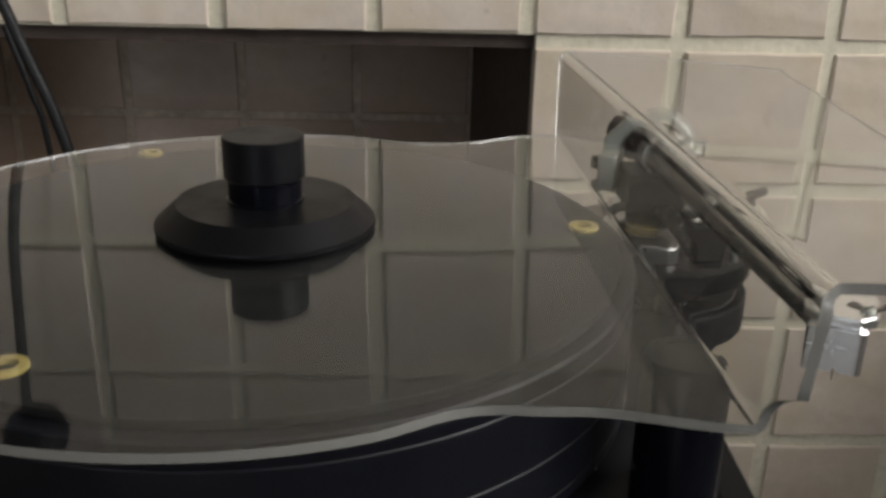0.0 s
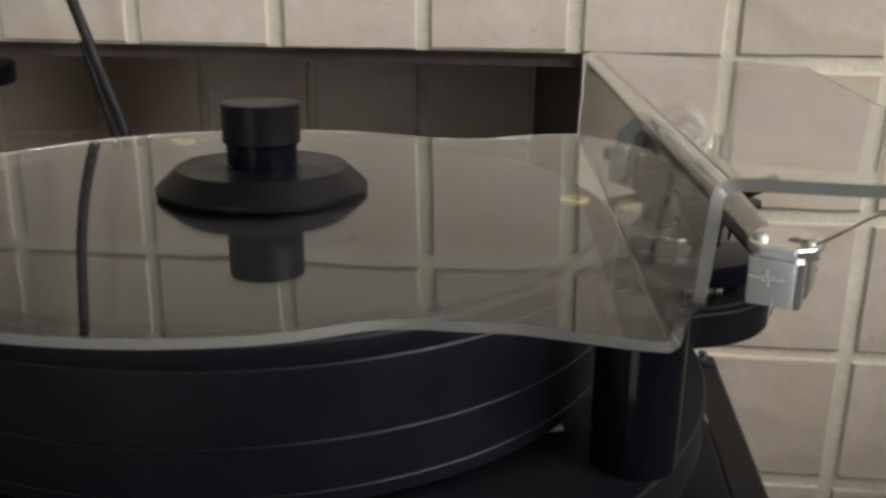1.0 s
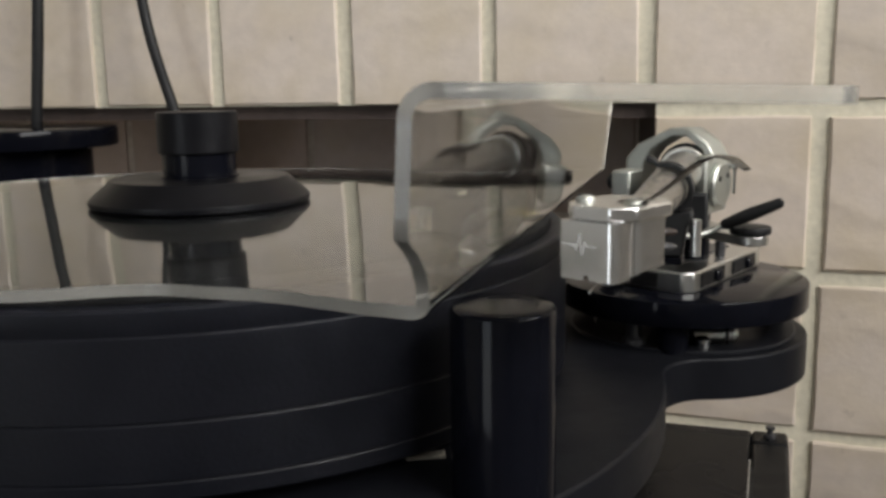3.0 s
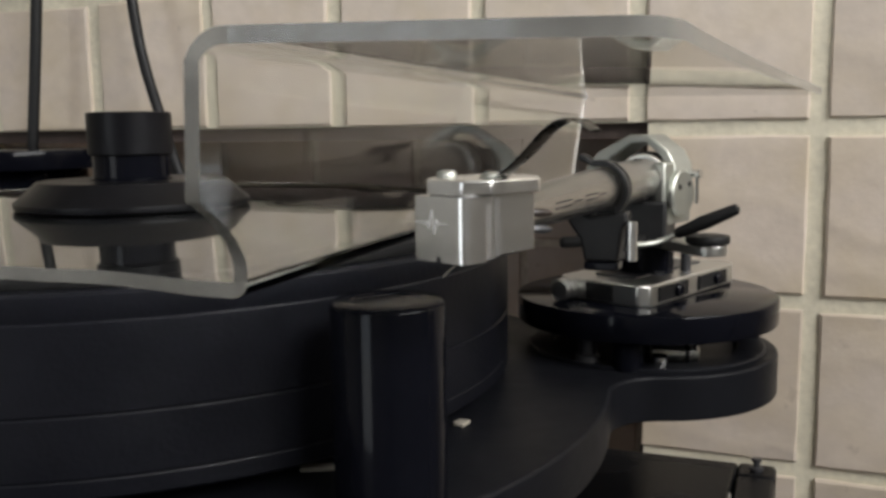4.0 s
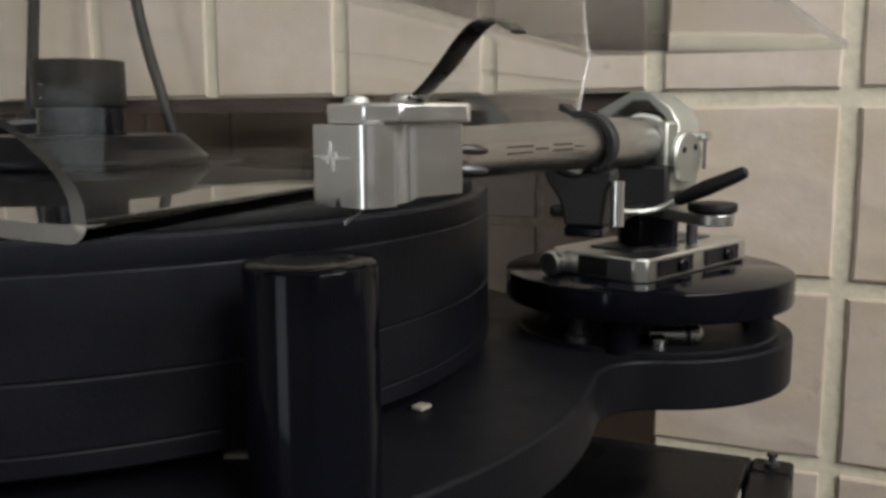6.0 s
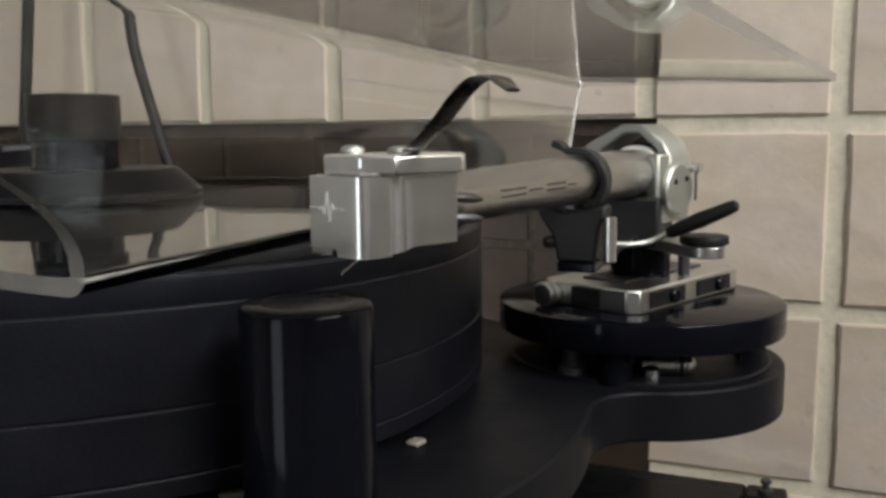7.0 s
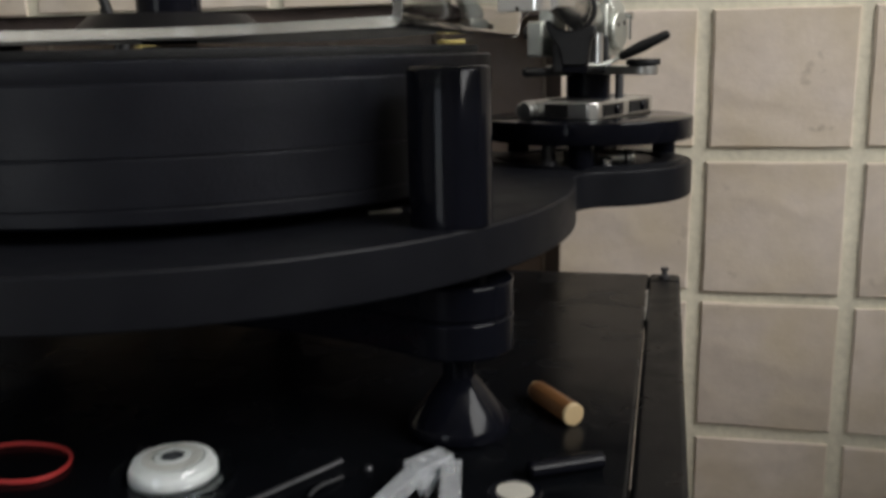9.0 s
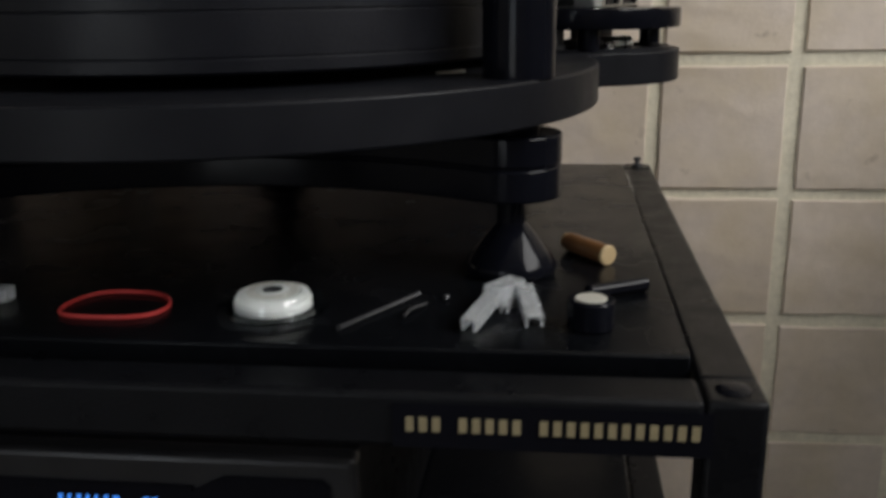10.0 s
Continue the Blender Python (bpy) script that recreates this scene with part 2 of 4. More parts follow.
def lathe(profile, centre=(0, 0, 0), n=96, axis=None):
    """A turned body from (radius, height) pairs about the z axis at centre, or about the given direction."""
    bm = bmesh.new()
    turn = Vector((0, 0, 1)).rotation_difference(Vector(axis).normalized()).to_matrix().to_4x4() if axis else Matrix.Identity(4)
    m = Matrix.Translation(centre) @ turn
    rings = []
    for r, z in profile:
        if r < 1e-6:
            rings.append([bm.verts.new(m @ Vector((0, 0, z)))])
        else:
            rings.append([bm.verts.new(m @ Vector((r * math.cos(2 * math.pi * i / n), r * math.sin(2 * math.pi * i / n), z))) for i in range(n)])
    for a, b in zip(rings, rings[1:]):
        for i in range(n):
            j = (i + 1) % n
            if len(a) == 1 and len(b) > 1:
                bm.faces.new((a[0], b[j], b[i]))
            elif len(b) == 1 and len(a) > 1:
                bm.faces.new((a[i], a[j], b[0]))
            elif len(a) > 1:
                bm.faces.new((a[i], a[j], b[j], b[i]))
    return bm


def disc_profile(r, z0, z1, c=0.0008):
    """Solid disc with softened rims."""
    return [(0, z0), (r - c, z0), (r - c * 0.3, z0 + c * 0.3), (r, z0 + c), (r, z1 - c), (r - c * 0.3, z1 - c * 0.3), (r - c, z1), (0, z1)]


def box(x0, x1, y0, y1, z0, z1, m=Matrix.Identity(4)):
    bm = bmesh.new()
    bmesh.ops.create_cube(bm, size=1)
    for v in bm.verts:
        v.co = m @ Vector(((x0 + x1) / 2 + v.co.x * (x1 - x0), (y0 + y1) / 2 + v.co.y * (y1 - y0), (z0 + z1) / 2 + v.co.z * (z1 - z0)))
    return bm


def prism(outline, z0, z1, m=Matrix.Identity(4)):
    """Upright prism over a plan outline."""
    bm = bmesh.new()
    lo = [bm.verts.new(m @ Vector((x, y, z0))) for x, y in outline]
    hi = [bm.verts.new(m @ Vector((x, y, z1))) for x, y in outline]
    n = len(outline)
    bm.faces.new(lo)
    bm.faces.new(hi)
    for i in range(n):
        bm.faces.new((lo[i], lo[(i + 1) % n], hi[(i + 1) % n], hi[i]))
    return bm


def sweep(points, radii, n=16, flat=None):
    """Tube along points; radii one per point. flat: (side, up) half widths for a strip."""
    bm = bmesh.new()
    pts = [Vector(p) for p in points]
    rings = []
    ref = Vector((0, 0, 1)) if abs((pts[1] - pts[0]).normalized().z) < 0.9 else Vector((1, 0, 0))
    for i, p in enumerate(pts):
        d = (pts[min(i + 1, len(pts) - 1)] - pts[max(i - 1, 0)]).normalized()
        s = d.cross(ref).normalized()
        u = s.cross(d)
        a, b = flat if flat else (radii[i], radii[i])
        if flat and radii:
            a *= radii[i]
        rings.append([bm.verts.new(p + s * a * math.cos(2 * math.pi * k / n) + u * b * math.sin(2 * math.pi * k / n)) for k in range(n)])
    for a, b in zip(rings, rings[1:]):
        for k in range(n):
            bm.faces.new((a[k], a[(k + 1) % n], b[(k + 1) % n], b[k]))
    bm.faces.new(rings[0])
    bm.faces.new(rings[-1])
    return bm


def curve_points(ctrl, n=10):
    """Smooth line through a few control points."""
    p = [Vector(c) for c in ctrl]
    p = [2 * p[0] - p[1]] + p + [2 * p[-1] - p[-2]]
    out = []
    for i in range(1, len(p) - 2):
        for k in range(n):
            t = k / n
            a, b, c, d = p[i - 1], p[i], p[i + 1], p[i + 2]
            out.append(0.5 * (2 * b + (c - a) * t + (2 * a - 5 * b + 4 * c - d) * t * t + (3 * b - a - 3 * c + d) * t ** 3))
    out.append(p[-2])
    return out


def ease(t):
    t = max(0.0, min(1.0, t))
    return t * t * (3 - 2 * t)


# ---------------------------------------------------------------- the room
WALL = 0.638          # tile faces of the chimney breast
PITCH = 0.115
COL, ROW = 0.178, 0.177
OPEN_R, OPEN_L, OPEN_TOP = 0.070, -0.742, ROW + 0.0046
BACK = 0.86
FLOOR = -0.56
X0, X1, Y0, CEIL = -2.05, 1.55, -2.75, 1.95


def plain(name, bm, material, label, category):
    ob = part(name, bm, material)
    return tagged(ob, label, category, kind="structure")


wall_n = plain("wall_north", box(OPEN_R, X1, WALL + 0.0026, BACK + 0.2, FLOOR, CEIL), GROUT, "chimney wall of beige rustic tiles with cream grout", "wall")
wall_nl = plain("wall_north_left", box(X0, OPEN_L, WALL + 0.0026, BACK + 0.2, FLOOR, CEIL), GROUT, "tiled wall beside the fireplace opening", "wall")
wall_nt = plain("wall_north_top", box(OPEN_L, OPEN_R, WALL + 0.0026, BACK + 0.2, OPEN_TOP, CEIL), GROUT, "tiled chimney breast above the fireplace opening", "wall")
niche_back = plain("wall_niche", box(OPEN_L, OPEN_R, BACK + 0.0018, BACK + 0.2, FLOOR, OPEN_TOP), BROWN_GROUT, "brown tiled back wall of the fireplace", "wall")
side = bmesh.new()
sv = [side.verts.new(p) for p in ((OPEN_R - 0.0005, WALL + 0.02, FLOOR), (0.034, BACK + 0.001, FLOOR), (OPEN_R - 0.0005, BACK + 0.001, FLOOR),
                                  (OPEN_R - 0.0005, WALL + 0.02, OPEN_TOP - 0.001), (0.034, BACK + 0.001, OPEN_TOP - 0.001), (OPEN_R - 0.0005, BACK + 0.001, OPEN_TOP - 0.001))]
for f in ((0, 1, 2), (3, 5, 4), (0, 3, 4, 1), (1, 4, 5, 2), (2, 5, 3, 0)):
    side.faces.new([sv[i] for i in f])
niche_side = plain("wall_niche_side", side, DARK_BROWN, "dark brown side wall of the fireplace opening", "wall")
lintel = plain("trim", box(OPEN_L, OPEN_R - 0.001, WALL + 0.010, WALL + 0.034, OPEN_TOP - 0.011, OPEN_TOP - 0.0005), DARK_BROWN, "dark brown lintel strip under the fireplace tiles", "lintel")
floor = plain("floor", box(X0, X1, Y0, BACK + 0.2, FLOOR - 0.1, FLOOR), WOODFLOOR, "brown wooden floor", "floor")
ceiling = plain("ceiling", box(X0, X1, Y0, BACK + 0.2, CEIL, CEIL + 0.1), PLASTER, "plain painted ceiling", "ceiling")
wall_w = plain("wall_west", box(X0 - 0.15, X0, Y0, BACK + 0.2, FLOOR, CEIL), PLASTER, "plain painted wall", "wall")


def wall_with_window(name, along, at, lo, hi, a0, a1, z0, z1, label):
    """A plastered wall with one window hole, of four butted pieces in one mesh."""
    bm = bmesh.new()
    for p0, p1, q0, q1 in ((lo, a0, FLOOR, CEIL), (a1, hi, FLOOR, CEIL), (a0, a1, FLOOR, z0), (a0, a1, z1, CEIL)):
        b = box(p0, p1, at - 0.15, at, q0, q1) if along == "x" else box(at - 0.15, at, p0, p1, q0, q1)
        me = bpy.data.meshes.new("t")
        b.to_mesh(me)
        b.free()
        bm.from_mesh(me)
        bpy.data.meshes.remove(me)
    return plain(name, bm, PLASTER, label, "wall")


# added out of view: blocks window light from the lower tiles and rack
plain("wall_low", box(0.62, 0.72, -0.55, 0.60, FLOOR, 0.20), PLASTER, "unseen low wall added to shade the lower wall tiles", "wall")
wall_with_window("wall_south", "x", Y0, X0, X1, -1.45, -0.45, -0.475, 1.425, "plain painted wall with a glazed door opening")
wall_with_window("wall_east", "y", X1 + 0.15, Y0, BACK + 0.2, -1.2, 0.3, 0.75, 1.85, "plain painted wall with a side window opening")


# ---------------------------------------------------------------- hi-fi rack
RK = Matrix.Translation((0, 0.134, 0)) @ Matrix(((1, 0.02, 0, 0), (0, 1, 0, 0), (0, 0, 1, 0), (0, 0, 0, 1)))   # rack stands turned by about one degree
rack = thing("hifi_rack", -0.08, 0.31, FLOOR, "black steel hi-fi rack with a gold-lettered front bar", "rack")
TUBE = 0.0195


def rack_bar(name, x0, x1, y0, y1, z0, z1):
    return part(name, box(x0, x1, y0, y1, z0, z1, RK), POWDER, rack, bevel=0.0022, segments=3)


RX0, RX1, RY0, RY1, RZ = -0.318, 0.1535, -0.029, 0.374, -0.0035
rack_bar("front_bar", RX0 + TUBE, RX1 - TUBE, RY0, RY0 + TUBE, RZ - 0.0195, RZ)
rack_bar("rear_bar", RX0 + TUBE, RX1 - TUBE, RY1 - TUBE, RY1, RZ - 0.0195, RZ)
rack_bar("side_bar", RX1 - TUBE, RX1, RY0 + TUBE, RY1 - TUBE, RZ - 0.0195, RZ)
rack_bar("side_bar", RX0, RX0 + TUBE, RY0 + TUBE, RY1 - TUBE, RZ - 0.0195, RZ)
for x in (RX0, RX1 - TUBE):
    for y in (RY0, RY1 - TUBE):
        rack_bar("leg", x, x + TUBE, y, y + TUBE, FLOOR, RZ + 0.0003)
        cx, cy = x + TUBE / 2, y + TUBE / 2
        p = RK @ Vector((cx, cy, RZ))
        if y == RY0:
            part("bolt", lathe([(0.0, -0.001), (0.0058, -0.001), (0.0058, 0.0006), (0.0046, 0.0016), (0.0020, 0.0020), (0, 0.0020)], p, 24), GLOSS_BLACK, rack, "low domed black bolt")
        else:
            part("bolt", lathe([(0.0, -0.001), (0.0036, -0.001), (0.0036, 0.0018), (0.0018, 0.0024), (0.0016, 0.0046), (0.0026, 0.0050), (0.0026, 0.0066), (0, 0.0068)], p, 16), GREY_METAL, rack, "small dark bolt")
for zz in (-0.165,):
    rack_bar("lower_side_bar", RX1 - TUBE, RX1, RY0 + TUBE, RY1 - TUBE, zz - 0.02, zz)
    rack_bar("lower_side_bar", RX0, RX0 + TUBE, RY0 + TUBE, RY1 - TUBE, zz - 0.02, zz)
    rack_bar("lower_front_bar", RX0 + TUBE, RX1 - TUBE, RY0, RY0 + TUBE, zz - 0.02, zz)
plate = part("name_plate", box(0.0365, 0.1365, RY0 - 0.0008, RY0 - 0.0001, RZ - 0.0185, RZ - 0.0035, RK), GLOSS_BLACK, rack, "black name plate with gold marks")

# the maker's name as plain gold bars, one for each character
cell = 0.0935 / 22
for first, many in ((0, 3), (4, 5), (10, 12)):
    for k in range(first, first + many):
        x = 0.0868 - 0.04675 + cell * k
        part("name_bar", box(x + cell * 0.20, x + cell * 0.80, RY0 - 0.0011, RY0 - 0.0009, RZ - 0.0127, RZ - 0.0077, RK), GOLD_INK, plate)

shelf = part("shelf_board", box(-0.300, 0.1333, 0.0, 0.354, -0.0115, 0.0, RK), BOARD, bevel=0.0012)
# the glint along the board's side edge, put in as a pale strip
part("raw_edge", box(0.1334, 0.1340, 0.272, 0.322, -0.0108, -0.0008, RK), EDGE_GLINT, shelf, "pale strip painted as a glint on the board edge")
tagged(shelf, "black laminated top board lying in the rack frame", "shelf board")
lower = part("lower_board", box(-0.297, 0.1310, -0.02, 0.354, -0.165, -0.150, RK), BOARD, bevel=0.0012)
tagged(lower, "black lower board of the hi-fi rack", "shelf board")

# amplifier on the lower board
amp = thing("amplifier", -0.12, 0.28, -0.150, "dark grey hi-fi amplifier with a blue display on the lower shelf", "amplifier")
part("body", box(-0.285, 0.016, 0.006, 0.300, -0.146, -0.045, RK), POWDER, amp, bevel=0.0015)
part("front_panel", box(-0.287, 0.018, -0.006, 0.0058, -0.147, -0.0415, RK), FASCIA, amp, bevel=0.003, segments=3)
part("display_window", box(-0.20, -0.042, -0.0075, -0.0061, -0.095, -0.0535, RK), GLOSS_BLACK, amp, "glossy black display window")
part("control_strip", prism([(-0.043, -0.0555), (-0.030, -0.0490), (0.006, -0.0490), (0.009, -0.0520), (0.009, -0.0620), (-0.043, -0.0620)], 0.0062, 0.0076,
                            RK @ pose(0, 0, 0, 90, 0, 0)), GLOSS_BLACK, amp, "glossy black strip with raised end")
random.seed(4)
for k in range(9):
    w = random.uniform(0.0010, 0.0024)
    x = -0.0935 + k * 0.0035 + (0.008 if k > 6 else 0)
    part("display_mark", box(x, x + w, -0.0081, -0.0076, -0.0625, -0.0585, RK), BLUE_GLOW, amp)
for x in (-0.25, -0.02):
    for y in (0.03, 0.26):
        part("foot", lathe(disc_profile(0.016, -0.150, -0.1458), RK @ Vector((x, y, 0)), 24), RUBBER, amp)

# ---------------------------------------------------------------- turntable
CX, CY = -0.0745, 0.289
PX, PY, PR = 0.1061, 0.3972, 0.0548
player = thing("turntable", CX, CY, 0.0, "black turntable with thick platter on a round plinth with conical feet", "turntable")


def plinth_outline():
    """A circle and the round tonearm wing, joined by hollow fillets."""
    R1, R2, rf = 0.1830, PR, 0.022
    d = Vector((PX - CX, PY - CY))
    L = d.length
    a = math.atan2(d.y, d.x)
    A, B = R1 + rf, R2 + rf
    cx = (A * A - B * B + L * L) / (2 * L)
    h = math.sqrt(A * A - cx * cx)
    t1 = math.atan2(h, cx)
    t2 = math.atan2(h, cx - L)
    pts = []

    def arc(ox, oy, r, s, e, n):
        for i in range(n):
            t = s + (e - s) * i / (n - 1)
            pts.append((ox + r * math.cos(t), oy + r * math.sin(t)))
    arc(0, 0, R1, t1, 2 * math.pi - t1, 120)
    arc(cx, -h, rf, math.pi - t1, math.pi - t2, 12)
    arc(L, 0, R2, -t2, t2, 60)
    arc(cx, h, rf, math.pi + t2, math.pi + t1, 12)
    c, s = math.cos(a), math.sin(a)
    out = []
    for x, y in pts:
        q = (CX + c * x - s * y, CY + s * x + c * y)
        if not out or math.hypot(q[0] - out[-1][0], q[1] - out[-1][1]) > 1e-5:
            out.append(q)
    return out


part("plinth", prism(plinth_outline(), 0.0685, 0.0862), SATIN_BLACK, player, "satin black round plinth with a tonearm wing", bevel=0.0011, segments=3)
part("platter", lathe([(0, 0.0915), (0.1440, 0.0915), (0.1452, 0.0925), (0.1452, 0.0967), (0.1449, 0.0971), (0.1449, 0.0973), (0.1452, 0.0977), (0.1452, 0.1126),
                       (0.1448, 0.1131), (0.1448, 0.1133), (0.1452, 0.1137), (0.1452, 0.1356), (0.1448, 0.1361), (0.1448, 0.1363), (0.1450, 0.1368),
                       (0.1450, 0.1424), (0.1442, 0.1432), (0.130, 0.1432), (0.0, 0.1432)], (CX, CY, 0), 160), PLATTER_BLACK, player, "thick matt black platter with turned grooves", angle=25)
part("platter_mat", lathe(disc_profile(0.1395, 0.1432, 0.1465, 0.0004), (CX, CY, 0), 128), MAT_BLACK, player, "black platter mat")
part("spindle_hub", lathe([(0, 0.1465), (0.0125, 0.1465), (0.0125, 0.1480), (0.0118, 0.1487), (0, 0.1487)], (CX, CY, 0), 48), GLOSS_BLACK, player, "black spindle hub under the cover")
part("bearing", lathe([(0, 0.0617), (0.030, 0.0617), (0.032, 0.0625), (0.032, 0.0684), (0, 0.0684)], (CX, CY, 0), 48), GREY_METAL, player)
part("sub_bearing", lathe([(0, 0.0863), (0.055, 0.0863), (0.055, 0.0914), (0, 0.0914)], (CX, CY, 0), 64), SATIN_BLACK, player)
part("post", lathe([(0, 0.0862), (0.0142, 0.0862), (0.0142, 0.1378), (0.0138, 0.1386), (0.0130, 0.1391), (0.0095, 0.1391), (0.0090, 0.1387), (0, 0.1387)],
                   (0.0727, 0.2038, 0), 64), GLOSS_BLACK, player, "gloss black cylindrical post")
# gleams in the gap under the platter, added as cream coloured tabs
for x, y, a, w in ((0.0684, 0.2675, 80, 0.005), (0.0445, 0.2190, 25, 0.012)):
    part("felt_tab", box(-w / 2, w / 2, -0.002, 0.002, 0.0863, 0.0877, Matrix.Translation((x, y, 0)) @ pose(0, 0, 0, 0, 0, a)), GLEAM_CREAM, player, "small cream tab painted as a gleam below the platter", bevel=0.0005)
# tonearm wing: upper disc on pillars
part("arm_disc", lathe(disc_profile(PR, 0.0980, 0.1090, 0.0010), (PX, PY, 0), 128), GLOSS_BLACK, player, "glossy black round tonearm board")
part("wing_ring", lathe([(0.0385, 0.0861), (0.0500, 0.0861), (0.0500, 0.0868), (0.0492, 0.0875), (0.0392, 0.0875), (0.0385, 0.0868), (0.0385, 0.0861)], (PX, PY, 0), 96), SATIN_BLACK, player)
for x, y in ((0.1065, 0.3520), (0.1465, 0.4200), (0.066, 0.4200)):
    part("pillar", lathe([(0, 0.0861), (0.0062, 0.0861), (0.0062, 0.0981), (0, 0.0981)], (x, y, 0), 24), GLOSS_BLACK, player)
part("arm_nut", lathe([(0, 0.0862), (0.016, 0.0862), (0.016, 0.0905), (0.012, 0.0915), (0.012, 0.0981), (0, 0.0981)], (PX + 0.004, PY - 0.004, 0), 6), GREY_METAL, player)
part("screw", lathe([(0, 0.0861), (0.0032, 0.0861), (0.0032, 0.0905), (0.0022, 0.0915), (0, 0.0915)], (0.118, 0.3585, 0), 16), CHROME, player)
FEET = [(CX + 0.157 * math.cos(radians(a)), CY + 0.157 * math.sin(radians(a))) for a in (-23.4, 96.6, 216.6)]


def scooped_outline(lobe, reach=0.257):
    """Three round lobes over the feet, joined by hollow arcs."""
    r = math.sqrt(reach ** 2 + 0.157 ** 2 - reach * 0.157) - lobe
    pts = []
    for k in range(3):
        a = radians(-23.4 + 120 * k)
        fx, fy = 0.157 * math.cos(a), 0.157 * math.sin(a)
        half = []
        for sgn in (-1, 1):
            m = a + sgn * math.pi / 3
            half.append(math.atan2(reach * math.sin(m) - fy, reach * math.cos(m) - fx))
        s0, s1 = half
        while s1 < s0:
            s1 += 2 * math.pi
        pts += [(CX + fx + lobe * math.cos(s0 + (s1 - s0) * i / 24), CY + fy + lobe * math.sin(s0 + (s1 - s0) * i / 24)) for i in range(25)]
        m = a + math.pi / 3
        ox, oy = reach * math.cos(m), reach * math.sin(m)
        b = a + 2 * math.pi / 3
        e0 = math.atan2(fy - oy, fx - ox)
        e1 = math.atan2(0.157 * math.sin(b) - oy, 0.157 * math.cos(b) - ox)
        while e1 > e0:
            e1 -= 2 * math.pi
        pts += [(CX + ox + r * math.cos(e0 + (e1 - e0) * i / 32), CY + oy + r * math.sin(e0 + (e1 - e0) * i / 32)) for i in range(1, 32)]
    return pts


part("lower_tier", prism(scooped_outline(0.0212), 0.0345, 0.0484), GLOSS_BLACK, player, "gloss black three-armed lower plate", bevel=0.0011, segments=3)
part("tier_gap", prism(scooped_outline(0.0204), 0.0484, 0.0490), GLOSS_BLACK, player)
part("upper_tier", prism(scooped_outline(0.0212), 0.0490, 0.0618), GLOSS_BLACK, player, "gloss black three-armed upper plate", bevel=0.0011, segments=3)
for x, y in FEET:
    foot = part("foot", lathe([(0, 0.0), (0.0150, 0.0), (0.0195, 0.0012), (0.0200, 0.0035), (0.0192, 0.0060), (0.0095, 0.0190), (0.0062, 0.0225), (0.0060, 0.0346), (0, 0.0346)], (x, y, 0), 64), GLOSS_BLACK, player, "gloss black conical foot")
    part("spacer", lathe([(0, 0.0617), (0.0120, 0.0617), (0.0120, 0.0686), (0, 0.0686)], (x, y, 0), 32), GLOSS_BLACK, foot)

plug = part("plug", lathe([(0, 0), (0.0036, 0), (0.0038, 0.0006), (0.0038, 0.0115), (0.0034, 0.0120), (0.0040, 0.0124), (0.0040, 0.0150), (0.0034, 0.0156), (0.0038, 0.0160), (0.0038, 0.0175), (0.0020, 0.0190), (0, 0.0192)],
                          (0.1135, 0.3655, 0.0900), 24, axis=(0.95, 0.30, 0)), SATIN_CHROME, player, "bright cable plug under the tonearm board")
part("plug_band", lathe([(0.0032, 0.0), (0.00405, 0.0), (0.00405, 0.0016), (0.0032, 0.0016), (0.0032, 0.0)], Vector((0.1135, 0.3655, 0.0900)) + Vector((0.9535, 0.3011, 0)) * 0.0128, 24, axis=(0.95, 0.30, 0)), RUBBER, plug)
part("clamp_nut", lathe([(0, 0.0862), (0.0050, 0.0862), (0.0050, 0.0895), (0.0034, 0.0905), (0.0034, 0.0981), (0, 0.0981)], (0.0900, 0.3560, 0), 24), GREY_METAL, player, "dark metal nut between the boards")

# ---------------------------------------------------------------- record clamp
COVER_TOP, COVER_LOW = 0.1519, 0.1490
clamp = thing("record_clamp", CX, 0.2905, COVER_TOP, "matt black screw-down record clamp with knurled knob", "record clamp")
part("disc", lathe([(0, 0.1519), (0.0405, 0.1519), (0.0428, 0.1525), (0.0431, 0.1538), (0.0429, 0.1546), (0.0346, 0.1622), (0.0158, 0.1622), (0, 0.1622)], (CX, 0.2905, 0), 96), CLAMP_BLACK, clamp, "bevelled matt black disc", angle=28)
part("collar", lathe([(0, 0.1622), (0.0150, 0.1622), (0.0150, 0.1630), (0.0143, 0.1633), (0.0143, 0.1716), (0, 0.1716)], (CX, 0.2905, 0), 64), GLOSS_BLACK, clamp, "glossy black collar", angle=25)
part("knob", lathe([(0, 0.1716), (0.0150, 0.1716), (0.0157, 0.1722), (0.0157, 0.1875), (0.0153, 0.1879), (0, 0.1879)], (CX, 0.2905, 0), 72), CLAMP_BLACK, clamp, "matt black knob")

# ---------------------------------------------------------------- clear acrylic cover
cover = thing("acrylic_cover", -0.079, 0.281, COVER_LOW, "clear bent acrylic dust cover with a raised wing over the arm", "dust cover")
SCX, SCY, SCR = -0.079, 0.2833, 0.1550
TH = COVER_TOP - COVER_LOW
SHEAR = -0.036
UP_Z = 0.1943


